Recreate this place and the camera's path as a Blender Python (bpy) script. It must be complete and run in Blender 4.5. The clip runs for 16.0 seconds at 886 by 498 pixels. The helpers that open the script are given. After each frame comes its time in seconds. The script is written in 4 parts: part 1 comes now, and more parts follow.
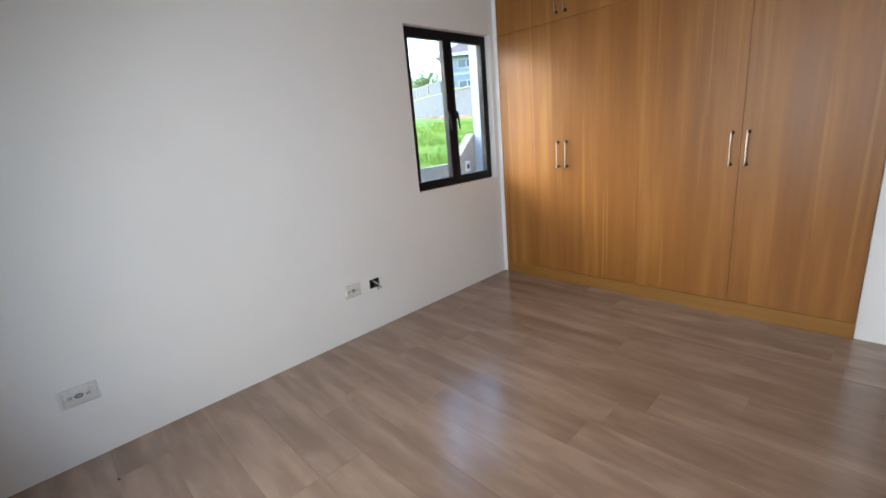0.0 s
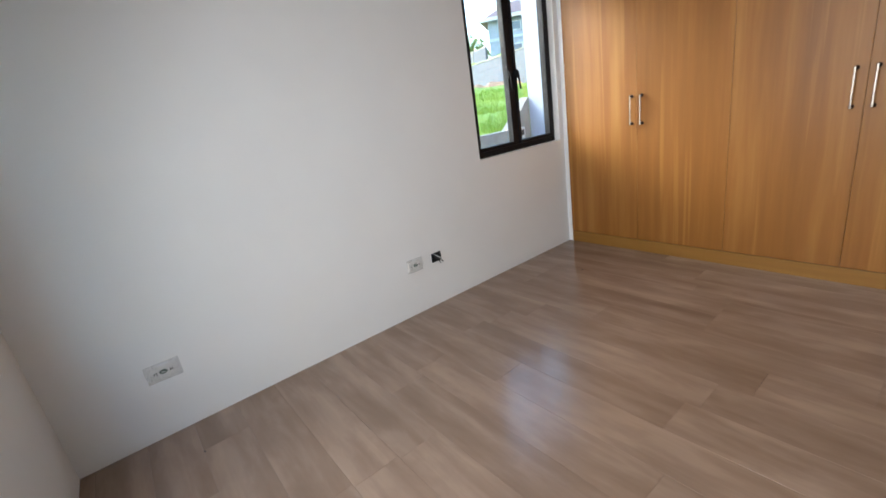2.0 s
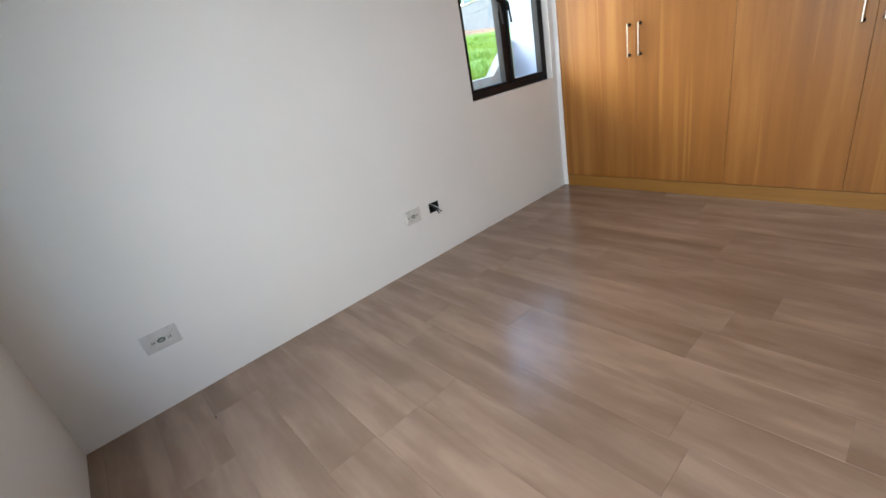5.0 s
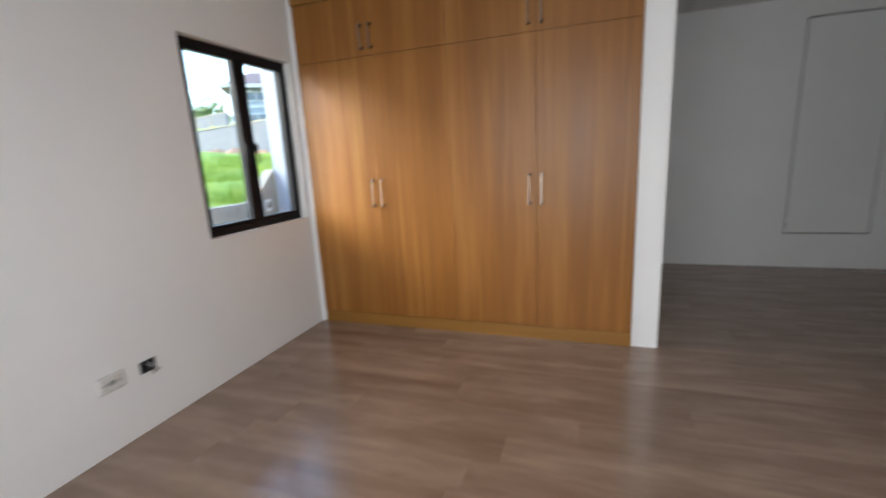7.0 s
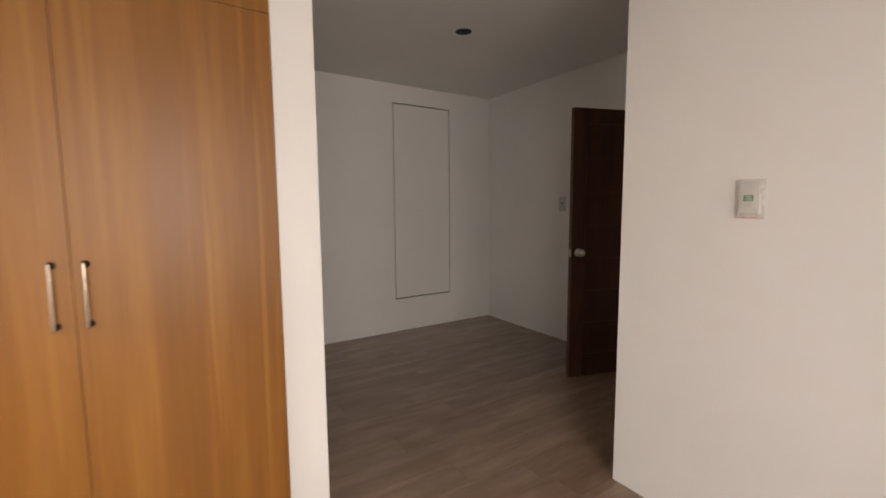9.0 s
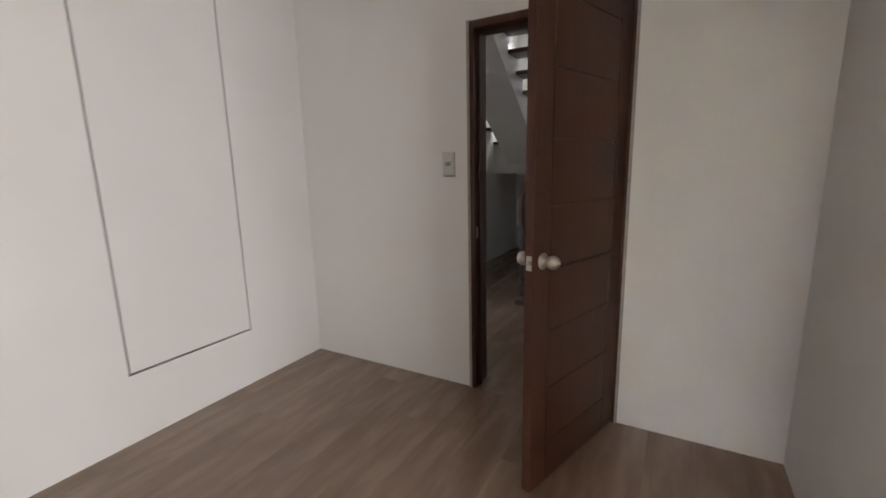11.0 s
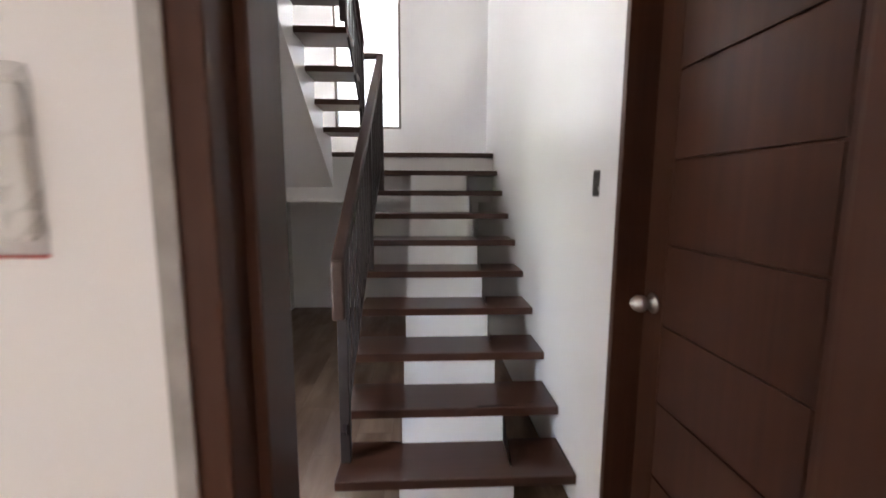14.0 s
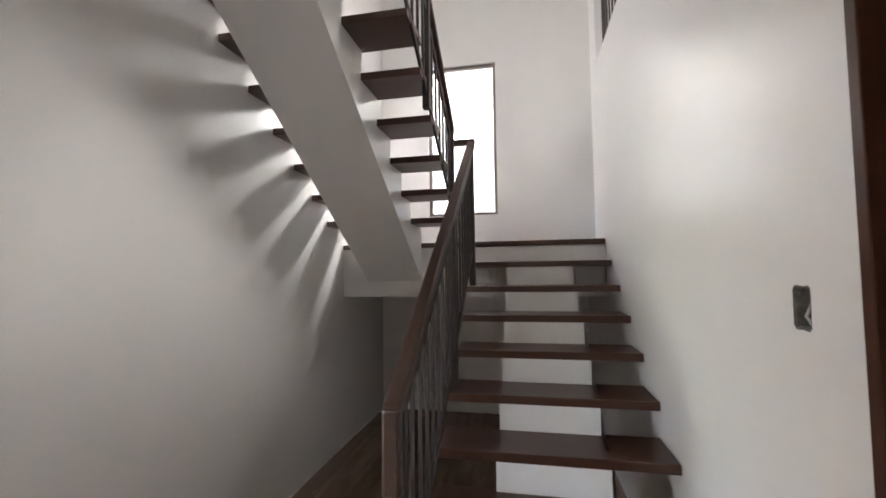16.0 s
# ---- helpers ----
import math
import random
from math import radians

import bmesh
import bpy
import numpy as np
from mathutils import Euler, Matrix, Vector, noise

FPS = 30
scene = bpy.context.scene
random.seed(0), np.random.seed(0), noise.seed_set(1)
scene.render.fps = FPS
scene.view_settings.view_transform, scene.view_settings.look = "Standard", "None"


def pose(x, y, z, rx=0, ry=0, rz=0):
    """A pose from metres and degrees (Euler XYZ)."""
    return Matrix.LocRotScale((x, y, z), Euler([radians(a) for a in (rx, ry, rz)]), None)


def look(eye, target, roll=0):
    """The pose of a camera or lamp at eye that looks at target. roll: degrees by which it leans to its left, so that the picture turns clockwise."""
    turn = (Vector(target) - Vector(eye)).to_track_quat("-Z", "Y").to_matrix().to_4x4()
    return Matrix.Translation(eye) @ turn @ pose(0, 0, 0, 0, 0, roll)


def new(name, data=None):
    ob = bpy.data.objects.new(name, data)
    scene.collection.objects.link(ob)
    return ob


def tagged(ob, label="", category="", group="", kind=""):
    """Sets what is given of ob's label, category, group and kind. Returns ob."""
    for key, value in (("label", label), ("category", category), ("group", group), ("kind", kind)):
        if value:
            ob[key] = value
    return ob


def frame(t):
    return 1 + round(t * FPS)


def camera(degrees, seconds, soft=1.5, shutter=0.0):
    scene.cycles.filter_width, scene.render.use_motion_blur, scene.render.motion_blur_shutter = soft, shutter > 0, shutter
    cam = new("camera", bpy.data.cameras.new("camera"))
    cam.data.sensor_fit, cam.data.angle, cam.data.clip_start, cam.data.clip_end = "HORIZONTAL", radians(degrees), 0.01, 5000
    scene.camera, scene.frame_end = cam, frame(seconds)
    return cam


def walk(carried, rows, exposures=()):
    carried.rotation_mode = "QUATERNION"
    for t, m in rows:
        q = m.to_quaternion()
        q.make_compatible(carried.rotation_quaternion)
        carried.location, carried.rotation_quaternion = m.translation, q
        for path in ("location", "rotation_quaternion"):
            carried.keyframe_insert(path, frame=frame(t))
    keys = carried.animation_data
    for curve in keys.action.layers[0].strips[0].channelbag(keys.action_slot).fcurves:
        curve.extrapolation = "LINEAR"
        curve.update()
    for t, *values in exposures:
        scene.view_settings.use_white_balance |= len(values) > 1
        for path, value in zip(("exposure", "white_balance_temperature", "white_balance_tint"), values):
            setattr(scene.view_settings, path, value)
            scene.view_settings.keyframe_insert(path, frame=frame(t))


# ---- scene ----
cam = camera(92.8, 16.0, soft=1.6, shutter=0.4)
PATH = [
    (0, (2.437, -3.137, 1.332), (1.038, -1.807, 0.807), -5.2),
    (0.5, (2.431, -3.057, 1.324), (0.953, -1.831, 0.766), -6.5),
    (1, (2.456, -3.07, 1.321), (0.966, -1.872, 0.734), -7.5),
    (1.5, (2.437, -3.142, 1.313), (0.936, -1.968, 0.705), -8.3),
    (2, (2.263, -3.129, 1.289), (0.731, -2.0, 0.673), -8.9),
    (2.5, (2.184, -3.096, 1.282), (0.654, -1.977, 0.644), -9.6),
    (3, (2.175, -3.098, 1.277), (0.662, -1.979, 0.599), -10.2),
    (3.5, (2.167, -3.144, 1.258), (0.67, -2.049, 0.511), -11.2),
    (6, (2.112, -3.186, 1.196), (0.764, -1.958, 0.374), -12.2),
    (6.5, (2.186, -3.087, 1.253), (1.059, -1.579, 0.579), -7.6),
    (7, (2.182, -2.94, 1.328), (1.528, -1.097, 0.906), -3.1),
    (7.5, (2.065, -2.792, 1.382), (2.024, -0.81, 1.118), -1.7),
    (8, (2.04, -2.567, 1.38), (2.467, -0.624, 1.177), -1.5),
    (8.5, (2.076, -2.169, 1.385), (2.877, -0.345, 1.201), -0.6),
    (9, (2.119, -1.745, 1.357), (3.187, -0.066, 1.16), -0.4),
    (9.5, (2.348, -1.318, 1.349), (3.607, 0.22, 1.13), -0.6),
    (9.7, (2.43, -1.125, 1.367), (3.777, 0.334, 1.13), -0.8),
    (11.8, (3.732, 0.472, 1.332), (5.588, 1.110, 0.945), -1.4),
    (12, (3.877, 0.562, 1.314), (5.763, 1.104, 0.934), -1.5),
    (12.5, (4.226, 0.740, 1.321), (6.164, 0.990, 0.899), -1.0),
    (13, (4.509, 0.893, 1.341), (6.47, 0.906, 0.944), -0.5),
    (13.5, (4.778, 0.91, 1.326), (6.744, 0.807, 0.976), -0.1),
    (14, (5.067, 0.861, 1.365), (7.047, 0.766, 1.101), 0.2),
    (14.5, (5.342, 0.867, 1.403), (7.335, 0.881, 1.238), -0.3),
    (15, (5.511, 0.834, 1.437), (7.501, 1.018, 1.363), -0.5),
    (15.5, (5.569, 0.781, 1.477), (7.545, 1.09, 1.499), -1.0),
    (16, (5.562, 0.804, 1.497), (7.52, 1.197, 1.598), -0.8),
]
EXPOSURE = [(0.0, 3.1, 6050, 5), (3.5, 3.15, 6150, 5), (6.0, 3.2, 6100, 4), (7.0, 3.0, 6200, 7), (7.5, 3.1, 6500, 10), (8.0, 3.3, 7600, 15), (8.5, 3.3, 7700, 15),
            (9.5, 3.4, 7800, 15), (11.8, 5.2, 6500, 10), (12.5, 5.3, 6550, 11), (13.5, 5.7, 6600, 13), (14.5, 6.15, 7050, 15), (15.0, 6.1, 7050, 15), (16.0, 5.8, 7050, 14)]
walk(cam, [(t, look(e, g, r)) for t, e, g, r in PATH], EXPOSURE)

# ---- world, sun, large lights ----
world = bpy.data.worlds.new("world")
scene.world = world
world.use_nodes = True
wn = world.node_tree
sky = wn.nodes.new("ShaderNodeTexSky")
sky.sky_type = "NISHITA"
sky.sun_disc = False
sky.sun_elevation = radians(25)
sky.sun_rotation = radians(240)
sky.air_density, sky.dust_density, sky.ozone_density = 1.0, 1.0, 1.0
wn.links.new(sky.outputs["Color"], wn.nodes["Background"].inputs["Color"])
wn.nodes["Background"].inputs["Strength"].default_value = 0.15

sun = new("sun", bpy.data.lights.new("sun", "SUN"))
sun.data.energy, sun.data.angle, sun.data.color = 0.5, radians(28), (1.0, 0.99, 0.98)
sun.matrix_world = look((-8.66, -5.0, 4.66), (0, 0, 0))


def window_light(name, eye, target, width, height, watts, colour, spread=180):
    """An area lamp standing in for sky light in an opening; some openings are added."""
    lamp = new(name, bpy.data.lights.new(name, "AREA"))
    lamp.data.shape, lamp.data.size, lamp.data.size_y = "RECTANGLE", width, height
    lamp.data.energy, lamp.data.color, lamp.data.spread = watts, colour, radians(spread)
    lamp.matrix_world = look(eye, target)
    return lamp


window_light("south_window_daylight", (1.90, -3.68, 1.40), (1.90, -1.0, 0.3), 2.0, 1.60, 6.2, (1.0, 0.985, 0.97), 150)
window_light("landing_sky", (10.165, 1.60, 3.45), (8.6, 3.0, 1.7), 0.45, 0.24, 0.58, (0.90, 0.95, 1.0), 85)
window_light("landing_daylight", (10.175, 1.478, 2.915), (0, 1.478, 2.6), 0.70, 1.60, 0.13, (1.0, 0.98, 0.97))
# added fill for the treads and hall; no known window stands here
window_light("side_room_daylight", (4.94, 3.8, 1.5), (7.2, 1.1, 0.6), 1.2, 1.3, 0.72, (1.0, 0.98, 0.96), 130)
# added unseen fill from above, aimed at the left stairwell wall
window_light("upper_daylight", (8.1, -1.56, 4.95), (6.2, 2.4, 1.2), 1.9, 0.95, 1.9, (0.97, 0.98, 1.0), 115)


# ---- materials ----
def mat(name):
    m = bpy.data.materials.new(name)
    m.use_nodes = True
    t = m.node_tree
    return m, t, t.nodes["Principled BSDF"]


def node(t, kind, **values):
    n = t.nodes.new(kind)
    for k, v in values.items():
        n.inputs[k].default_value = v
    return n


def coords(t, scale, kind="Object", spread=0.0):
    """Texture coordinates in metres, stretched, and shifted from piece to piece by spread."""
    c = t.nodes.new("ShaderNodeTexCoord")
    m = t.nodes.new("ShaderNodeMapping")
    m.inputs["Scale"].default_value = scale
    t.links.new(c.outputs[kind], m.inputs["Vector"])
    if spread:
        info = t.nodes.new("ShaderNodeObjectInfo")
        mul = t.nodes.new("ShaderNodeMath")
        mul.operation = "MULTIPLY"
        mul.inputs[1].default_value = spread
        t.links.new(info.outputs["Random"], mul.inputs[0])
        comb = t.nodes.new("ShaderNodeCombineXYZ")
        for a in ("X", "Y", "Z"):
            t.links.new(mul.outputs[0], comb.inputs[a])
        t.links.new(comb.outputs[0], m.inputs["Location"])
    return m.outputs["Vector"]


def ramp(t, fac, stops):
    r = t.nodes.new("ShaderNodeValToRGB")
    e = r.color_ramp.elements
    while len(e) < len(stops):
        e.new(0.5)
    for el, (p, c) in zip(e, stops):
        el.position, el.color = p, (*c, 1)
    t.links.new(fac, r.inputs["Fac"])
    return r.outputs["Color"]


def noise_tex(t, vec, scale, detail=4, rough=0.55, distortion=0.0):
    n = node(t, "ShaderNodeTexNoise", Scale=scale, Detail=detail, Roughness=rough, Distortion=distortion)
    t.links.new(vec, n.inputs["Vector"])
    return n.outputs["Fac"]


def mix(t, a, b, fac, mode="MIX"):
    m = t.nodes.new("ShaderNodeMix")
    m.data_type, m.blend_type = "RGBA", mode
    if hasattr(fac, "links"):
        t.links.new(fac, m.inputs[0])
    else:
        m.inputs[0].default_value = fac
    for sock, v in ((m.inputs[6], a), (m.inputs[7], b)):
        if hasattr(v, "links"):
            t.links.new(v, sock)
        else:
            sock.default_value = (*v, 1)
    return m.outputs[2]


def remap(t, fac, low, high):
    r = node(t, "ShaderNodeMapRange")
    r.inputs["From Min"].default_value, r.inputs["From Max"].default_value = 0.3, 0.7
    r.inputs["To Min"].default_value, r.inputs["To Max"].default_value = low, high
    t.links.new(fac, r.inputs["Value"])
    return r.outputs["Result"]


def bump(t, b, height, strength, distance):
    n = node(t, "ShaderNodeBump", Strength=strength, Distance=distance)
    t.links.new(height, n.inputs["Height"])
    t.links.new(n.outputs["Normal"], b.inputs["Normal"])


def paint(name, base, rough_low, rough_high, stain=0.04, relief=0.03, spec=0.5):
    """Rolled wall paint over skim coat: faint mottling, uneven sheen, trowel relief."""
    m, t, b = mat(name)
    v = coords(t, (1, 1, 1))
    big, small = noise_tex(t, v, 1.3, 3), noise_tex(t, v, 60, 3)
    dark = tuple(c * (1 - stain) for c in base)
    t.links.new(ramp(t, big, [(0.35, dark), (0.65, base)]), b.inputs["Base Color"])
    t.links.new(remap(t, noise_tex(t, v, 3.5, 4), rough_low, rough_high), b.inputs["Roughness"])
    b.inputs["Specular IOR Level"].default_value = spec
    hsum = t.nodes.new("ShaderNodeMath")
    hsum.operation = "MULTIPLY_ADD"
    hsum.inputs[1].default_value = 0.12
    t.links.new(small, hsum.inputs[0])
    t.links.new(noise_tex(t, v, 5, 4), hsum.inputs[2])
    bump(t, b, hsum.outputs[0], relief, 0.002)
    return m


def wood(name, dark, mid, light, axis, rough, streak=26.0, spread=0.0, relief=0.05, coat=0.0, fine_share=0.5, spec=0.5, blotch=0.0, warp=1.0, band=5.0, lines=0.0, piece=0.0):
    """Timber or timber print with its grain along one axis."""
    m, t, b = mat(name)
    s = {"x": (0.5, streak, streak), "y": (streak, 0.5, streak), "z": (streak, streak, 0.5)}[axis]
    w = {"x": (0.35, band, band), "y": (band, 0.35, band), "z": (band, band, 0.35)}[axis]
    fine = noise_tex(t, coords(t, s, spread=spread), 1.6, 6, 0.65, 0.4 * warp)
    wide = noise_tex(t, coords(t, w, spread=spread), 1.2, 4, 0.6, 0.8 * warp)
    a = ramp(t, wide, [(0.3, dark), (0.5, mid), (0.7, light)])
    c = ramp(t, fine, [(0.3, dark), (0.55, mid), (0.75, light)])
    tone = mix(t, a, c, fine_share)
    if blotch:
        q = {"x": (1.6, 6, 6), "y": (6, 1.6, 6), "z": (6, 6, 1.6)}[axis]
        cloud = noise_tex(t, coords(t, q, spread=spread * 1.7), 1.5, 4, 0.55, 0.3)
        tone = mix(t, tone, ramp(t, cloud, [(0.36, dark), (0.5, mid), (0.64, light)]), blotch)
    if piece:
        info = t.nodes.new("ShaderNodeObjectInfo")
        shade = node(t, "ShaderNodeMapRange")
        shade.inputs["To Min"].default_value, shade.inputs["To Max"].default_value = 1 - piece, 1 + piece
        t.links.new(info.outputs["Random"], shade.inputs["Value"])
        tone = mix(t, tone, shade.outputs["Result"], 1.0, "MULTIPLY")
    if lines:
        q = {"x": (0.45, 22, 22), "y": (22, 0.45, 22), "z": (22, 22, 0.45)}[axis]
        vein = noise_tex(t, coords(t, q, spread=spread * 0.7), 1.0, 3, 0.5, 0.25)
        share = t.nodes.new("ShaderNodeMath")
        share.operation = "MULTIPLY"
        share.inputs[1].default_value = lines
        t.links.new(ramp(t, vein, [(0.60, (0, 0, 0)), (0.68, (1, 1, 1))]), share.inputs[0])
        tone = mix(t, tone, light, share.outputs[0])
    t.links.new(tone, b.inputs["Base Color"])
    t.links.new(remap(t, wide, rough - 0.03, rough + 0.04), b.inputs["Roughness"])
    b.inputs["Coat Weight"].default_value = coat
    b.inputs["Specular IOR Level"].default_value = spec
    b.inputs["Coat Roughness"].default_value = 0.2
    if relief:
        bump(t, b, fine, relief, 0.004)
    return m


def plain(name, base, rough, metal=0.0, grain=0.06, scale=40):
    m, t, b = mat(name)
    v = coords(t, (1, 1, 1))
    f = noise_tex(t, v, scale, 4)
    t.links.new(ramp(t, f, [(0.3, tuple(c * (1 - grain) for c in base)), (0.7, tuple(min(1, c * (1 + grain)) for c in base))]), b.inputs["Base Color"])
    t.links.new(remap(t, f, max(0.02, rough - 0.05), rough + 0.05), b.inputs["Roughness"])
    b.inputs["Metallic"].default_value = metal
    return m


PAINT_ROOM = paint("white_wall_paint", (0.80, 0.792, 0.780), 0.42, 0.55)
PAINT_STAIR = paint("white_semi_gloss_paint", (0.80, 0.785, 0.77), 0.29, 0.291, relief=0.0, spec=0.35)
PAINT_CEILING = paint("white_ceiling_paint", (0.78, 0.77, 0.755), 0.6, 0.7)
PAINT_TRIM = paint("white_trim_paint", (0.82, 0.81, 0.80), 0.35, 0.45, relief=0.05)
TILE = wood("wood_look_tile", (0.172, 0.110, 0.074), (0.238, 0.158, 0.111), (0.335, 0.234, 0.173), "x", 0.22, 9.0, spread=37.0, relief=0.0, fine_share=0.36, spec=0.9, blotch=0.42, warp=0.5, band=7.0, piece=0.05)
GROUT = plain("floor_grout", (0.21, 0.15, 0.115), 0.7)
OAK = wood("oak_laminate", (0.188, 0.071, 0.0105), (0.238, 0.0925, 0.0145), (0.347, 0.157, 0.036), "z", 0.40, 15.0, relief=0.02, spec=0.4, fine_share=0.34, warp=0.12, band=5.5, lines=0.55)
OAK_H = wood("oak_laminate_plinth", (0.20, 0.088, 0.013), (0.25, 0.115, 0.018), (0.32, 0.155, 0.032), "x", 0.45, 14.0, relief=0.02)
DARK_WOOD = wood("dark_stained_door_wood", (0.044, 0.0165, 0.0094), (0.066, 0.0255, 0.0148), (0.094, 0.0385, 0.0232), "z", 0.38, 22.0, relief=0.04, spec=0.28)
TREAD_WOOD = wood("dark_stained_tread_wood", (0.036, 0.0128, 0.0075), (0.057, 0.0215, 0.0130), (0.082, 0.0340, 0.0220), "y", 0.30, 22.0, relief=0.04, spec=0.5)
RAIL_WOOD = wood("dark_stained_handrail_wood", (0.026, 0.011, 0.008), (0.042, 0.019, 0.013), (0.060, 0.029, 0.021), "x", 0.4, 22.0, relief=0.05)
STEEL_DARK = plain("dark_brown_painted_steel", (0.020, 0.012, 0.011), 0.5)
NICKEL = plain("brushed_nickel", (0.52, 0.49, 0.465), 0.33, 1.0, 0.03, 14)
# brownish base puts the oak's reflection into the handle metal's colour
CHROME = plain("satin_chrome", (0.42, 0.36, 0.30), 0.24, 1.0, 0.04, 90)
BRONZE = plain("dull_handle_foot_metal", (0.06, 0.04, 0.03), 0.45, 1.0)
BLACK_ALU = plain("black_aluminium", (0.006, 0.006, 0.008), 0.5)
BLACK_ALU.node_tree.nodes["Principled BSDF"].inputs["Specular IOR Level"].default_value = 0.2
GREY_ALU = plain("bronze_aluminium", (0.20, 0.17, 0.15), 0.45, 0.2)
PLASTIC = plain("white_switch_plastic", (0.78, 0.77, 0.74), 0.35)
PLASTIC_GREY = plain("grey_plastic_rocker", (0.52, 0.52, 0.50), 0.4)
GREEN_PRINT = plain("green_label_print", (0.02, 0.26, 0.10), 0.5)
SOCKET_PRINT = plain("dark_green_label_print", (0.015, 0.07, 0.045), 0.5)
RED_PRINT = plain("red_bag_seal", (0.55, 0.12, 0.11), 0.5)
DARK_VOID = plain("dark_box_interior", (0.012, 0.012, 0.013), 0.8)
CEMENT = plain("grey_cement_dab", (0.16, 0.155, 0.15), 0.9, 0, 0.3, 60)
CEMENT_LIGHT = plain("grey_sealant", (0.34, 0.32, 0.30), 0.8, 0, 0.15, 30)
CABLE = plain("black_cable_jacket", (0.015, 0.015, 0.016), 0.5)
CONCRETE = plain("outdoor_concrete", (0.24, 0.235, 0.215), 0.85, 0, 0.15, 8)
OUT_PAINT = paint("outdoor_white_paint", (0.42, 0.45, 0.50), 0.6, 0.7)
BLOCKWORK = plain("grey_blue_blockwork", (0.105, 0.125, 0.155), 0.8, 0, 0.2, 6)
# white paint with the sky-blue shade put into its base colour
SHADED_WHITE = paint("shade_tinted_white_outdoor_paint", (0.30, 0.34, 0.41), 0.6, 0.7)
# siding paler than its own tone: distance haze is in the colour
SIDING = plain("hazy_grey_blue_siding", (0.27, 0.31, 0.37), 0.7, 0, 0.12, 5)
ROOFING = plain("red_brown_roofing", (0.17, 0.12, 0.11), 0.7, 0, 0.15, 6)
PANE_DARK = plain("far_window_pane", (0.10, 0.13, 0.17), 0.15)


def glass_material(name, tint, rough=0.0):
    m, t, b = mat(name)
    b.inputs["Base Color"].default_value = (*tint, 1)
    b.inputs["Roughness"].default_value = rough
    b.inputs["Transmission Weight"].default_value = 1.0
    b.inputs["IOR"].default_value = 1.45
    return m


GLASS = glass_material("window_glass", (0.97, 0.985, 0.98))
GLASS_TINTED = glass_material("tinted_window_glass", (0.60, 0.60, 0.61))


def film_material():
    """A thin, wrinkled plastic bag."""
    m, t, b = mat("clear_plastic_bag")
    v = coords(t, (1, 1, 1))
    f = noise_tex(t, v, 45, 4)
    b.inputs["Base Color"].default_value = (0.80, 0.79, 0.77, 1)
    b.inputs["Roughness"].default_value = 0.18
    b.inputs["Alpha"].default_value = 0.24
    bump(t, b, f, 0.5, 0.01)
    return m


FILM = film_material()


def grass_material():
    m, t, b = mat("lawn_grass")
    v = coords(t, (1, 1, 1))
    f = mix(t, ramp(t, noise_tex(t, v, 30, 6, 0.7), [(0.3, (0.11, 0.22, 0.015)), (0.7, (0.27, 0.38, 0.03))]),
            ramp(t, noise_tex(t, v, 0.6, 4), [(0.35, (0.12, 0.24, 0.018)), (0.7, (0.30, 0.38, 0.04))]), 0.5)
    sep = t.nodes.new("ShaderNodeSeparateXYZ")
    t.links.new(v, sep.inputs[0])
    side = t.nodes.new("ShaderNodeMath")
    side.operation = "GREATER_THAN"
    side.inputs[1].default_value = -2.2
    t.links.new(sep.outputs["X"], side.inputs[0])
    paved = ramp(t, noise_tex(t, v, 7, 5), [(0.3, (0.20, 0.19, 0.175)), (0.7, (0.28, 0.27, 0.25))])
    t.links.new(mix(t, f, paved, side.outputs[0]), b.inputs["Base Color"])
    b.inputs["Roughness"].default_value = 0.8
    return m


GRASS = grass_material()
# leaf green lightened to carry the haze before the far trees
LEAF = plain("hazy_tree_leaf", (0.20, 0.28, 0.10), 0.6, 0, 0.4, 3)
SOIL = plain("reddish_bare_soil", (0.36, 0.22, 0.14), 0.9, 0, 0.35, 5)
CAP = plain("pale_cement_capping", (0.55, 0.55, 0.53), 0.8, 0, 0.1, 8)
BARK = plain("tree_bark", (0.12, 0.09, 0.06), 0.9, 0, 0.3, 12)


# ---- mesh helpers ----
def box(bm, x0, x1, y0, y1, z0, z1, soft=0.0):
    """Adds a box, with its edges rounded by soft."""
    m = Matrix.Translation(((x0 + x1) / 2, (y0 + y1) / 2, (z0 + z1) / 2)) @ Matrix.Diagonal((abs(x1 - x0), abs(y1 - y0), abs(z1 - z0), 1))
    made = bmesh.ops.create_cube(bm, size=1, matrix=m)["verts"]
    if soft:
        edges = list({e for v in made for e in v.link_edges})
        bmesh.ops.bevel(bm, geom=edges, offset=soft, segments=2, affect="EDGES", profile=0.5)
    return bm


def boxed(x0, x1, y0, y1, z0, z1, soft=0.0):
    return box(bmesh.new(), x0, x1, y0, y1, z0, z1, soft)


def bar(bm, a, b, width, depth, soft=0.0, up=(0, 0, 1)):
    """A rectangular bar from a to b: width across, depth along up."""
    a, b = Vector(a), Vector(b)
    d = (b - a).normalized()
    side = d.cross(Vector(up))
    if side.length < 1e-4:
        side = d.cross(Vector((1, 0, 0)))
    side.normalize()
    top = side.cross(d)
    rot = Matrix((side, d, top)).transposed().to_4x4()
    m = Matrix.Translation((a + b) / 2) @ rot @ Matrix.Diagonal((width, (b - a).length, depth, 1))
    made = bmesh.ops.create_cube(bm, size=1, matrix=m)["verts"]
    if soft:
        bmesh.ops.bevel(bm, geom=list({e for v in made for e in v.link_edges}), offset=soft, segments=2, affect="EDGES", profile=0.5)
    return bm


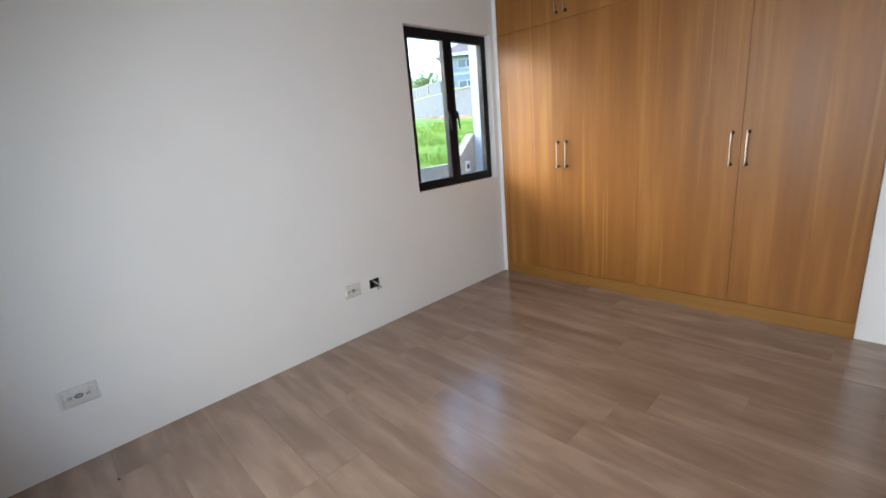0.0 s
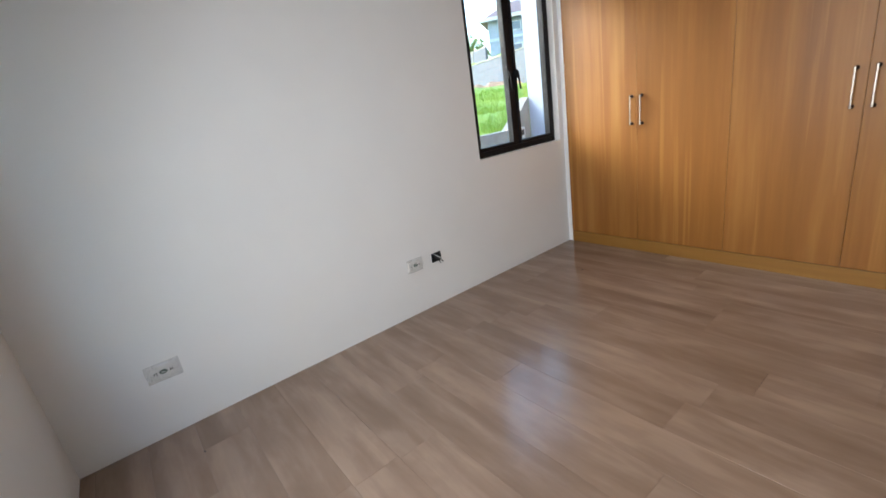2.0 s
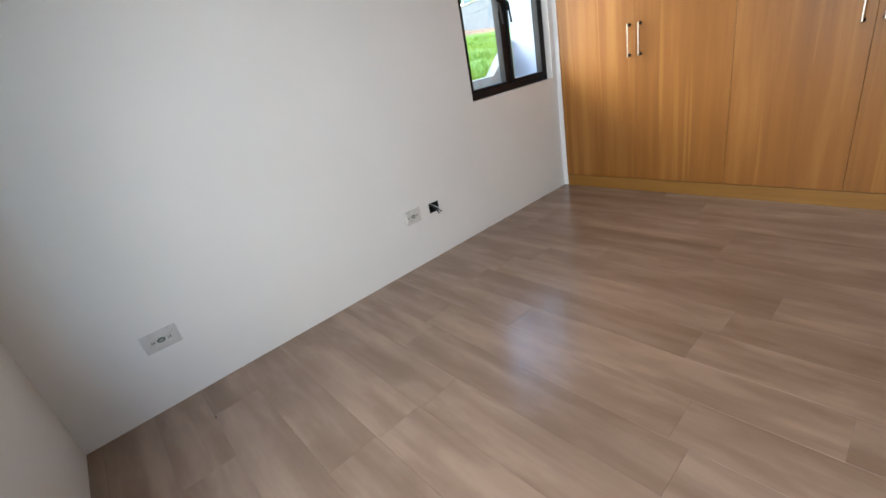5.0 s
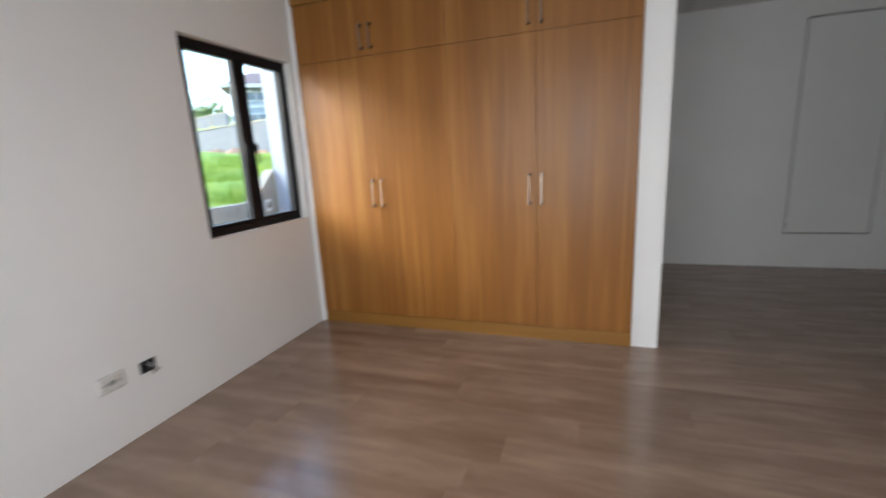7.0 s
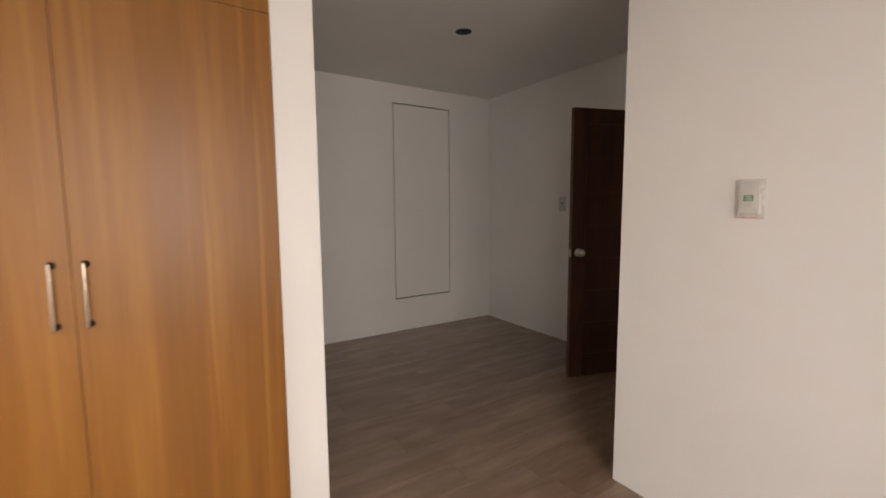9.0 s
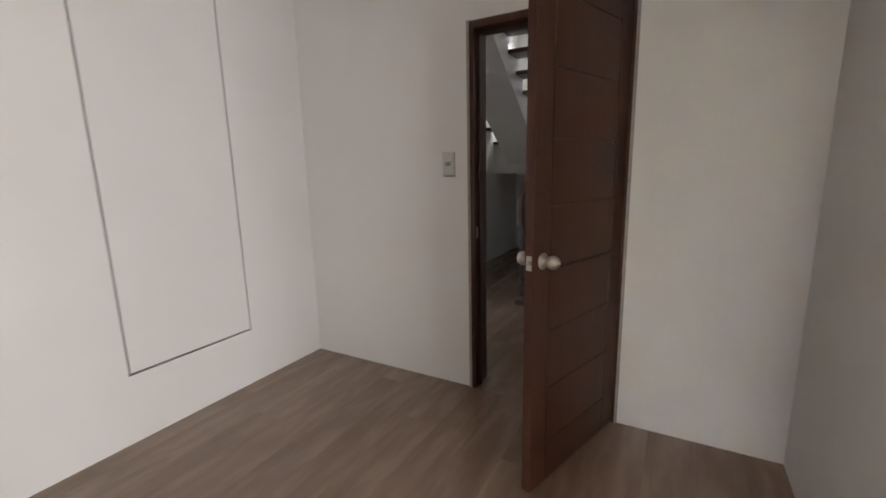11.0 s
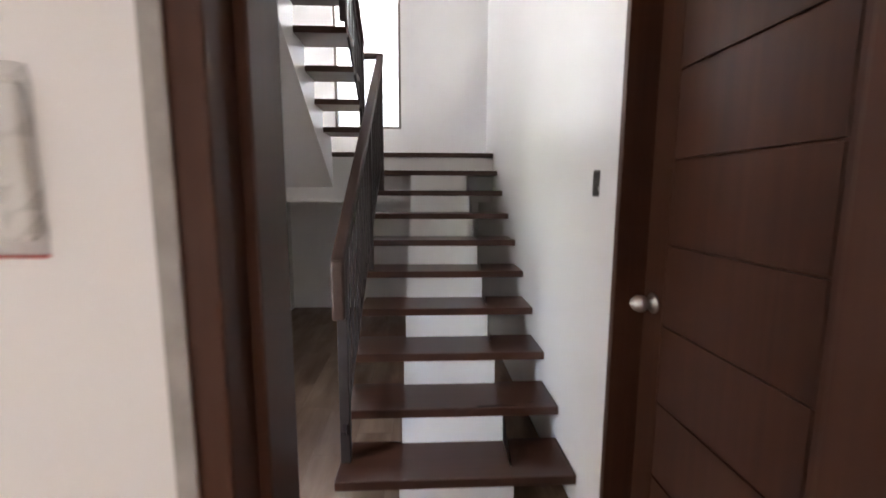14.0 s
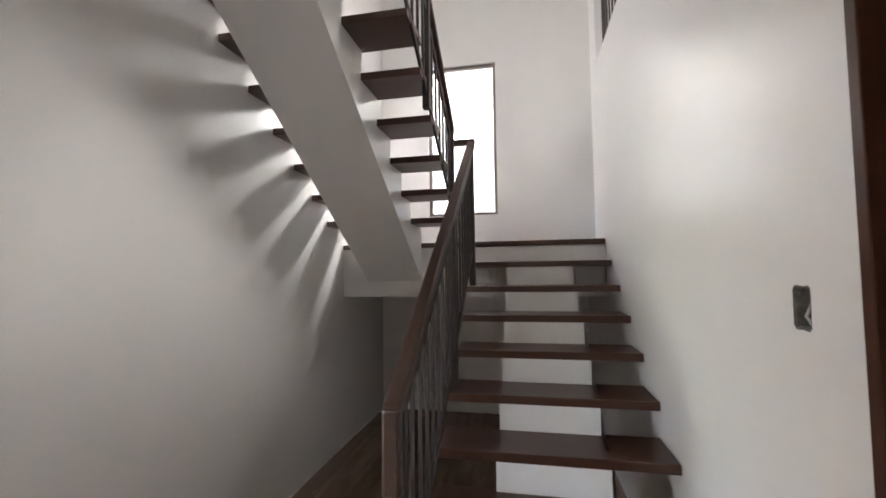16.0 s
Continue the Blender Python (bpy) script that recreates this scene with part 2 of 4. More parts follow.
def lathe(profile, axis_matrix, steps=24):
    """A turned body: (radius, height) pairs round the local z axis."""
    bm = bmesh.new()
    rings = []
    for r, h in profile:
        rings.append([bm.verts.new(axis_matrix @ Vector((r * math.cos(2 * math.pi * i / steps), r * math.sin(2 * math.pi * i / steps), h))) for i in range(steps)])
    for p, q in zip(rings, rings[1:]):
        for i in range(steps):
            bm.faces.new((p[i], p[(i + 1) % steps], q[(i + 1) % steps], q[i]))
    bm.faces.new(rings[0][::-1])
    bm.faces.new(rings[-1])
    for f in bm.faces:
        f.smooth = True
    return bm


def tube(points, radius, sides=8):
    """A bent round wire or pipe through points."""
    bm = bmesh.new()
    pts = [Vector(p) for p in points]
    rings = []
    for i, p in enumerate(pts):
        d = (pts[min(i + 1, len(pts) - 1)] - pts[max(i - 1, 0)]).normalized()
        s = d.cross(Vector((0, 0, 1)))
        s = s.normalized() if s.length > 1e-3 else Vector((1, 0, 0))
        u = s.cross(d)
        rings.append([bm.verts.new(p + radius * (s * math.cos(a) + u * math.sin(a))) for a in [2 * math.pi * k / sides for k in range(sides)]])
    for p, q in zip(rings, rings[1:]):
        for i in range(sides):
            bm.faces.new((p[i], p[(i + 1) % sides], q[(i + 1) % sides], q[i]))
    bm.faces.new(rings[0][::-1])
    bm.faces.new(rings[-1])
    for f in bm.faces:
        f.smooth = True
    return bm


def mesh_of(name, bm, material):
    bmesh.ops.recalc_face_normals(bm, faces=bm.faces)
    me = bpy.data.meshes.new(name)
    bm.to_mesh(me)
    bm.free()
    me.materials.append(material)
    return me


def part(name, bm, material, parent, label=""):
    """One mesh under a thing or a part, in the parent's own space."""
    ob = new(name, mesh_of(name, bm, material))
    ob.parent = parent
    return tagged(ob, label=label)


def thing(name, m, label, category, group="", kind=""):
    """An Empty at a thing's base, to carry its parts."""
    ob = new(name)
    ob.matrix_world = m
    ob.empty_display_size = 0.1
    return tagged(ob, label, category, group, kind)


def solid(name, bm, material, label, category, kind="", group=""):
    return tagged(new(name, mesh_of(name, bm, material)), label, category, group, kind)


def wall_mesh(axis, c0, c1, a0, a1, z0, z1, holes=()):
    """A wall of true thickness, c0 to c1 across, a0 to a1 along, with openings (a0, a1, z0, z1) through it."""
    us = sorted({a0, a1, *[h[0] for h in holes], *[h[1] for h in holes]})
    vs = sorted({z0, z1, *[h[2] for h in holes], *[h[3] for h in holes]})
    us = [u for u in us if a0 <= u <= a1]
    vs = [v for v in vs if z0 <= v <= z1]
    nu, nv = len(us) - 1, len(vs) - 1

    def full(i, j):
        if not (0 <= i < nu and 0 <= j < nv):
            return False
        u, v = (us[i] + us[i + 1]) / 2, (vs[j] + vs[j + 1]) / 2
        return not any(h[0] < u < h[1] and h[2] < v < h[3] for h in holes)
    bm = bmesh.new()
    cache = {}

    def vert(i, j, c):
        if (i, j, c) not in cache:
            cache[i, j, c] = bm.verts.new((c, us[i], vs[j]) if axis == "x" else (us[i], c, vs[j]))
        return cache[i, j, c]
    for i in range(nu):
        for j in range(nv):
            if full(i, j):
                for c in (c0, c1):
                    bm.faces.new([vert(i, j, c), vert(i + 1, j, c), vert(i + 1, j + 1, c), vert(i, j + 1, c)])
                for di, dj, p, q in ((-1, 0, (i, j), (i, j + 1)), (1, 0, (i + 1, j), (i + 1, j + 1)), (0, -1, (i, j), (i + 1, j)), (0, 1, (i, j + 1), (i + 1, j + 1))):
                    if not full(i + di, j + dj):
                        bm.faces.new([vert(*p, c0), vert(*q, c0), vert(*q, c1), vert(*p, c1)])
    return bm


def wall(name, material, label, *args):
    return solid(name, wall_mesh(*args), material, label, "wall", "structure")


# ---- the plan (metres) ----
CEIL = 2.641
WIN = (-1.010, -0.062, 0.912, 2.094)       # bedroom window: y, y, z, z
NOOK_Y, DOOR_X, HALL_X = 2.357, 5.398, 5.555
SWITCH_X, CORNER_Y, SOUTH_Y = 3.896, -0.519, -3.616
STAIR_R, STAIR_L, FAR_X = 0.207, 2.393, 10.047
DOOR_Y0, DOOR_Y1, DOOR_TOP = 0.195, 1.056, 2.140
HALL_DOOR = (5.560, 6.465)
RISE, RUN, STEP_X = 0.1729, 0.2610, 6.690
LAND_X, LAND_Z = 9.039, 1.729
TOP_Z = 5.70
PANEL = (4.114, 4.826, 0.358, 2.453)

wall("wall_window", PAINT_ROOM, "smooth white painted wall with window opening", "x", -0.15, 0.0, SOUTH_Y - 0.15, 0.62, 0.0, CEIL, [WIN, (-1.570, -1.490, 0.312, 0.376)])
wall("wall_south", PAINT_ROOM, "white painted wall with wide window opening", "y", SOUTH_Y - 0.15, SOUTH_Y, 0.0, SWITCH_X, 0.0, CEIL, [(0.9, 2.9, 0.54, 2.22)])
# unseen blocker, added so that no sun enters by the south window
wall("wall_boundary_south", OUT_PAINT, "added unseen wall that keeps sun off the south window", "y", -5.4, -5.25, -5.0, 6.5, -0.13, 5.6)
# added blocker: hides the sky to weaken its reflection on the stair wall
wall("wall_boundary_east", CONCRETE, "added plain wall that dims the sky behind the landing window", "x", 13.4, 13.55, -3.0, 7.0, -0.13, 6.8)
wall("wall_switch", PAINT_ROOM, "smooth white painted wall carrying a light switch", "x", SWITCH_X, SWITCH_X + 0.12, SOUTH_Y - 0.15, CORNER_Y, 0.0, CEIL)
wall("wall_nook_south", PAINT_ROOM, "plain white wall closing the nook", "y", CORNER_Y - 0.12, CORNER_Y, SWITCH_X + 0.12, DOOR_X, 0.0, CEIL)
wall("wall_partition", PAINT_ROOM, "white partition end beside the wardrobe", "x", 2.465, 2.627, 0.0, NOOK_Y, 0.0, CEIL)
wall("wall_wardrobe_back", PAINT_ROOM, "plain white wall behind the wardrobe", "y", 0.62, 0.74, -0.15, 2.465, 0.0, CEIL)
wall("wall_nook_panel", PAINT_ROOM, "white nook wall with a flush access panel", "y", NOOK_Y, NOOK_Y + 0.12, 2.465, DOOR_X, 0.0, CEIL, [PANEL])
wall("wall_door", PAINT_ROOM, "white painted wall with bedroom doorway", "x", DOOR_X, HALL_X, CORNER_Y - 0.12, STAIR_L + 0.12, 0.0, CEIL, [(DOOR_Y0, DOOR_Y1, 0.0, DOOR_TOP)])
wall("wall_stair_right", PAINT_STAIR, "semi-gloss white stairwell wall with hall doorway", "y", STAIR_R - 0.15, STAIR_R, HALL_X, FAR_X, 0.0, 3.21, [(HALL_DOOR[0], HALL_DOOR[1], 0.0, DOOR_TOP), (6.617, 6.677, 1.355, 1.450), (9.50, FAR_X, LAND_Z, 3.21)])
# the doorway from x 5.66 to 6.36 is added, unseen, to admit fill
wall("wall_stair_left", PAINT_STAIR, "semi-gloss white stairwell wall", "y", STAIR_L, STAIR_L + 0.12, HALL_X, FAR_X + 0.15, 0.0, TOP_Z, [(5.66, 6.36, 0.0, 2.12)])
wall("wall_landing", PAINT_STAIR, "white stairwell end wall with tall landing window", "x", FAR_X, FAR_X + 0.15, -1.5, STAIR_L, 0.0, TOP_Z, [(1.105, 1.852, 2.085, 3.746)])
wall("wall_upper_end", PAINT_STAIR, "plain white wall closing the upper hall", "x", 5.30, 5.40, -1.5, STAIR_L + 0.12, 3.10, TOP_Z)
# added unseen wall and ceiling keep sky and sun out of the upper opening
wall("wall_upper_room", PAINT_STAIR, "added unseen white wall blocking sky behind the upper opening", "y", -1.90, -1.78, 5.30, FAR_X + 0.15, 2.85, TOP_Z)
solid("ceiling_upper_room", boxed(5.30, FAR_X + 0.15, -1.78, -1.62, TOP_Z, TOP_Z + 0.15), PAINT_CEILING, "added unseen white ceiling blocking sky above the upper opening", "ceiling", "structure")
# the opening in this wall is added for the upper fill lamp
wall("wall_upper_side", PAINT_STAIR, "plain white wall beyond the upper railing", "y", -1.62, -1.5, 5.30, FAR_X + 0.15, 2.85, TOP_Z, [(7.1, 9.1, 4.30, 5.46)])
wall("wall_upper_pier", PAINT_STAIR, "white wall pier above the landing doorway", "y", STAIR_R - 0.15, STAIR_R, 9.20, 9.50, 3.21, TOP_Z)
wall("wall_landing_recess", PAINT_STAIR, "plain white wall closing the landing recess", "y", -0.95, -0.85, 9.35, FAR_X, 1.50, 2.85)
wall("wall_landing_return", PAINT_STAIR, "plain white wall behind the stairwell wall", "x", 9.38, 9.48, -0.85, STAIR_R - 0.15, 1.50, 2.85)
# added unseen room, built only to hold the stairwell fill lamp
wall("wall_side_room_end", PAINT_ROOM, "plain white end wall of an added unseen fill-light room", "y", 4.50, 4.62, 4.90, 7.20, 0.0, CEIL)
wall("wall_side_room_west", PAINT_ROOM, "plain white side wall of an added unseen fill-light room", "x", 4.90, 5.02, 2.52, 4.50, 0.0, CEIL, [(3.2, 4.4, 0.85, 2.15)])
wall("wall_side_room_east", PAINT_ROOM, "plain white side wall of an added unseen fill-light room", "x", 7.08, 7.20, 2.513, 4.50, 0.0, CEIL)
solid("ceiling_side_room", boxed(4.90, 7.20, 2.513, 4.62, CEIL, CEIL + 0.16), PAINT_CEILING, "plain white ceiling of an added unseen fill-light room", "ceiling", "structure")
solid("floor_side_room", boxed(4.90, 7.20, STAIR_L, 4.62, -0.10, -0.004), GROUT, "plain taupe floor of an added unseen fill-light room", "floor", "structure")
wall("wall_hall_room", PAINT_STAIR, "plain wall behind the hall door", "y", -0.25, -0.15, HALL_X, 9.4, 0.0, 2.85)


def ceiling_with_hole(x0, x1, y0, y1, z0, z1, cx, cy, r):
    """A ceiling slab with one round hole for a downlight."""
    bm = bmesh.new()
    n, s = 24, 0.2
    for z in (z0, z1):
        ring, square = [], []
        for i in range(n):
            a = 2 * math.pi * (i + 0.5) / n
            c, d = math.cos(a), math.sin(a)
            k = s / max(abs(c), abs(d))
            ring.append(bm.verts.new((cx + r * c, cy + r * d, z)))
            square.append((cx + k * c, cy + k * d))
        outer = [bm.verts.new((*p, z)) for p in square]
        for i in range(n):
            bm.faces.new((ring[i], ring[(i + 1) % n], outer[(i + 1) % n], outer[i]))
        if z == z0:
            low = ring
    for i in range(n):
        bm.faces.new((low[i], low[(i + 1) % n], ring[(i + 1) % n], ring[i]))
    # the corners of the small square, then the four large fields round it
    h = s
    for sx in (-1, 1):
        for sy in (-1, 1):
            i = [i for i in range(n) if abs(square[i][0] - cx - sx * s) < 1e-6 and (square[i][1] - cy) * sy > 0]
            j = [i for i in range(n) if abs(square[i][1] - cy - sy * s) < 1e-6 and (square[i][0] - cx) * sx > 0]
            a = max(i, key=lambda q: abs(square[q][1] - cy))
            b = max(j, key=lambda q: abs(square[q][0] - cx))
            v = [bm.verts.new((*square[a], z0)), bm.verts.new((cx + sx * s, cy + sy * s, z0)), bm.verts.new((*square[b], z0))]
            if a != b:
                bm.faces.new(v)
    box(bm, x0, cx - h, y0, y1, z0, z1)
    box(bm, cx + h, x1, y0, y1, z0, z1)
    box(bm, cx - h, cx + h, y0, cy - h, z0, z1)
    box(bm, cx - h, cx + h, cy + h, y1, z0, z1)
    return bm


solid("ceiling", ceiling_with_hole(-0.15, HALL_X, SOUTH_Y - 0.15, NOOK_Y + 0.12, CEIL, CEIL + 0.16, 4.0, 0.91, 0.062), PAINT_CEILING, "flat white painted plaster ceiling", "ceiling", "structure")
solid("ceiling_hall", boxed(5.30, 6.99, STAIR_R, STAIR_L, 2.85, 3.10), PAINT_CEILING, "white slab over the hall foot of the stair", "ceiling", "structure")
solid("ceiling_upper", boxed(5.30, FAR_X + 0.15, -1.62, STAIR_L + 0.12, TOP_Z, TOP_Z + 0.15), PAINT_CEILING, "flat white ceiling above the stairwell", "ceiling", "structure")
solid("upper_floor", boxed(5.30, FAR_X, -1.5, STAIR_R - 0.15, 2.86, 3.10), PAINT_CEILING, "upper floor slab beyond the stairwell", "floor", "structure")
solid("wall_head", boxed(5.30, HALL_X, -1.5, STAIR_L + 0.12, CEIL + 0.16, 3.10), PAINT_STAIR, "white wall band above the bedroom ceiling", "wall", "structure")

# white filler strip between wall and wardrobe
solid("trim", boxed(0.0, 0.040, -0.012, 0.05, 0.0, CEIL, 0.002), PAINT_TRIM, "narrow white filler strip beside the wardrobe", "trim", "structure")


# ---- bedroom window ----
def casement_window():
    y0, y1, z0, z1 = WIN
    w = thing("window_1", pose(-0.078, 0, 0), "black aluminium casement window with two clear sashes", "window", kind="structure")
    fr, xi, xo = 0.042, 0.025, -0.045
    bm = bmesh.new()
    box(bm, xo, xi, y0, y0 + fr, z0, z1, 0.003)
    box(bm, xo, xi, y1 - fr, y1, z0, z1, 0.003)
    box(bm, xo, xi, y0 + fr, y1 - fr, z0, z0 + fr, 0.003)
    box(bm, xo, xi, y0 + fr, y1 - fr, z1 - fr, z1, 0.003)
    ym = (y0 + y1) / 2
    box(bm, xo, xi, ym - 0.022, ym + 0.022, z0 + fr, z1 - fr, 0.003)
    part("window_frame", bm, BLACK_ALU, w)
    for a, b in ((y0 + fr, ym - 0.022), (ym + 0.022, y1 - fr)):
        s = 0.028
        bm = bmesh.new()
        c, d = z0 + fr, z1 - fr
        box(bm, -0.014, 0.034, a + 0.002, a + s, c + 0.002, d - 0.002, 0.003)
        box(bm, -0.014, 0.034, b - s, b - 0.002, c + 0.002, d - 0.002, 0.003)
        box(bm, -0.014, 0.034, a + s, b - s, c + 0.002, c + s, 0.003)
        box(bm, -0.014, 0.034, a + s, b - s, d - s, d - 0.002, 0.003)
        sash = part("sash", bm, BLACK_ALU, w)
        pane = part("pane", boxed(-0.004, 0.002, a + s - 0.006, b - s + 0.006, c + s - 0.006, d - s + 0.006), GLASS, sash, "clear glass pane")
        pane.visible_shadow = False
        bm = bmesh.new()
        near = b - 0.022 if a < ym - 0.1 else a + 0.022
        box(bm, 0.034, 0.046, near - 0.011, near + 0.011, 1.44, 1.50, 0.003)
        bar(bm, (0.052, near, 1.49), (0.066, near, 1.36), 0.014, 0.010, 0.003)
        part("handle", bm, BLACK_ALU, sash)
    return w


casement_window()


# ---- balcony side and landing window ----
def landing_window():
    y0, y1, z0, z1 = 1.105, 1.852, 2.085, 3.746
    w = thing("window_2", pose(FAR_X + 0.05, 0, 0), "tall landing window in a thin bronze aluminium frame", "window", kind="structure")
    fr = 0.032
    bm = bmesh.new()
    box(bm, -0.02, 0.04, y0, y0 + fr, z0, z1, 0.003)
    box(bm, -0.02, 0.04, y1 - fr, y1, z0, z1, 0.003)
    box(bm, -0.02, 0.04, y0 + fr, y1 - fr, z0, z0 + fr, 0.003)
    box(bm, -0.02, 0.04, y0 + fr, y1 - fr, z1 - fr, z1, 0.003)
    part("window_frame", bm, GREY_ALU, w)
    pane = part("pane", boxed(0.0, 0.006, y0 + fr - 0.005, y1 - fr + 0.005, z0 + fr - 0.005, z1 - fr + 0.005), GLASS_TINTED, w, "lightly tinted glass pane")
    pane.visible_shadow = False
    return w


landing_window()


# ---- flush access panel in the nook ----
g = 0.011
solid("access_panel", boxed(PANEL[0] + g, PANEL[1] - g, NOOK_Y + 0.002, NOOK_Y + 0.022, PANEL[2] + g, PANEL[3] - g, 0.002), PAINT_ROOM, "flush white access panel with dark joint in wall", "access panel")
solid("panel_backing", boxed(PANEL[0], PANEL[1], NOOK_Y + 0.024, NOOK_Y + 0.03, PANEL[2], PANEL[3]), DARK_VOID, "dark backing behind the access panel joint", "panel backing", "structure")


# ---- downlight hole ----
# capped near-black plug: the empty hole's shade is put into its colour
solid("downlight_housing", lathe([(0.0615, 0.0), (0.0615, 0.09), (0.003, 0.095)], pose(4.0, 0.91, CEIL + 0.002)), DARK_VOID, "near-black plug for the shade in an empty downlight hole", "ceiling light")


# ---- built-in wardrobe ----
def wardrobe():
    w = thing("wardrobe", pose(0, 0, 0), "built-in oak laminate wardrobe with eight closed doors", "wardrobe")
    x0, x1 = 0.042, 2.463
    for x in (x0, x1 - 0.02):
        part("side_panel", boxed(x, x + 0.02, 0.001, 0.58, 0.10, 2.60), OAK, w)
    part("back_panel", boxed(x0, x1, 0.581, 0.60, 0.10, 2.60), OAK, w)
    for z in (0.10, 2.066, 2.58):
        part("shelf", boxed(x0 + 0.021, x1 - 0.021, 0.001, 0.58, z, z + 0.02), OAK, w)
    for x in (0.645, 1.24, 1.84):
        part("divider", boxed(x - 0.009, x + 0.009, 0.001, 0.58, 0.121, 2.065), OAK, w)
        part("divider", boxed(x - 0.009, x + 0.009, 0.001, 0.58, 2.087, 2.579), OAK, w)
    part("plinth", boxed(x0, x1, -0.012, 0.02, 0.0, 0.094, 0.002), OAK_H, w)
    part("fascia", boxed(x0, x1, -0.018, 0.0, 2.484, CEIL, 0.001), OAK_H, w)
    part("crown", boxed(x0, x1, -0.034, -0.0185, 2.486, 2.560, 0.006), OAK_H, w, "raised oak crown rail")
    edges = [x0 + 0.002, 0.645, 1.24, 1.84, x1 - 0.002]
    pulls = [0.609, 0.683, 1.792, 1.874]
    for i, (a, b) in enumerate(zip(edges, edges[1:])):
        for z0, z1, p0, p1 in ((0.100, 2.0725, 0.985, 1.196), (2.075, 2.480, 2.116, 2.288)):
            door = part("door", boxed(a + 0.0009, b - 0.0009, -0.0195, -0.0005, z0, z1, 0.001), OAK, w)
            x = pulls[i]
            part("handle", boxed(x - 0.0048, x + 0.0048, -0.055, -0.046, p0, p1, 0.003), CHROME, door, "satin chrome bar handle")
            for z in (p0 + 0.010, p1 - 0.010):
                part("handle_foot", lathe([(0.012, 0.0), (0.012, 0.003), (0.0075, 0.005), (0.0075, 0.028)], pose(x, -0.0195, z, 90), 12), BRONZE, door, "dull metal handle foot")
    return w


wardrobe()


# ---- switches and sockets in their plastic bags ----
def bag(bm, w, h, seed, lift):
    """A wrinkled film over a plate, its rim on the wall; local x across, y up, z off the wall."""
    rnd = random.Random(seed)
    n = 9
    grid = []
    for i in range(n):
        row = []
        for j in range(n):
            u, v = i / (n - 1) * 2 - 1, j / (n - 1) * 2 - 1
            edge = max(abs(u), abs(v))
            z = lift * min(1, (1 - edge) * 3.5) + 0.0015 + rnd.uniform(0, 0.0025)
            jit = 0.02 * rnd.uniform(-1, 1)
            row.append(bm.verts.new((w / 2 * (u + jit), h / 2 * (v + jit), z)))
        grid.append(row)
    for i in range(n - 1):
        for j in range(n - 1):
            f = bm.faces.new((grid[i][j], grid[i + 1][j], grid[i + 1][j + 1], grid[i][j + 1]))
            f.smooth = True
    bmesh.ops.solidify(bm, geom=bm.faces[:], thickness=0.0004)
    return bm


def light_switch(m, w, h, label, seed):
    s = thing("light_switch", m, label, "light switch", "bagged wall switches")
    part("plate", boxed(-0.036, 0.036, -0.058, 0.058, 0.0, 0.009, 0.004), PLASTIC, s)
    part("rocker", boxed(-0.017, 0.017, -0.030, 0.030, 0.009, 0.0125, 0.002), PLASTIC, s)
    lab = part("sticker", boxed(-0.016, 0.016, -0.009, 0.013, 0.0126, 0.0132), GREEN_PRINT, s, "green printed sticker")
    for k in range(3):
        part("print_bar", boxed(-0.008, 0.012, -0.005 + k * 0.006, -0.0025 + k * 0.006, 0.01325, 0.0135), PLASTIC, lab)
    film = part("plastic_bag", bag(bmesh.new(), w, h, seed, 0.014), FILM, s, "clear crinkled plastic bag")
    part("bag_seal", boxed(-w / 2 * 0.96, w / 2 * 0.96, -h / 2 - 0.001, -h / 2 + 0.0015, 0.001, 0.003), RED_PRINT, film, "thin red seal line")
    return s


def socket(m, w, h, label, seed):
    s = thing("wall_socket", m, label, "wall socket", "bagged wall sockets")
    part("plate", boxed(-0.058, 0.058, -0.036, 0.036, 0.0, 0.009, 0.004), PLASTIC, s)
    lab = part("sticker", lathe([(0.016, 0.0), (0.016, 0.0006), (0.0004, 0.0007)], pose(0, 0.001, 0.0095) @ Matrix.Diagonal((1.05, 0.72, 1, 1)), 20), SOCKET_PRINT, s, "dark green printed sticker")
    part("print_bar", boxed(-0.008, 0.008, -0.002, 0.002, 0.0104, 0.0107), PLASTIC, lab)
    # raised near-black bars; the shade inside the slots is their colour
    for x in (-0.033, 0.033):
        part("slot", boxed(x - 0.0065, x - 0.0025, -0.007, 0.007, 0.0091, 0.0097), DARK_VOID, s)
        part("slot", boxed(x + 0.0025, x + 0.0065, -0.007, 0.007, 0.0091, 0.0097), DARK_VOID, s)
    part("plastic_bag", bag(bmesh.new(), w, h, seed, 0.012), FILM, s, "clear crinkled plastic bag")
    return s


# local frame for a plate: x across, y up, z off the wall
def plate_frame(origin, across, off):
    a, n = Vector(across), Vector(off)
    u = Vector((0, 0, 1))
    m = Matrix((a, u, n)).transposed().to_4x4()
    m.translation = Vector(origin)
    return m


light_switch(plate_frame((SWITCH_X, -1.040, 1.380), (0, -1, 0), (-1, 0, 0)), 0.098, 0.140, "white light switch in a plastic bag on bedroom wall", 3)
light_switch(plate_frame((DOOR_X, 1.183, 1.386), (0, -1, 0), (-1, 0, 0)), 0.084, 0.140, "white light switch in a plastic bag beside doorway", 4)
socket(plate_frame((0.0, -3.193, 0.329), (0, 1, 0), (1, 0, 0)), 0.145, 0.092, "white double socket wrapped in plastic near corner", 5)
socket(plate_frame((0.0, -1.714, 0.346), (0, 1, 0), (1, 0, 0)), 0.122, 0.090, "white double socket wrapped in plastic beside cable box", 6)


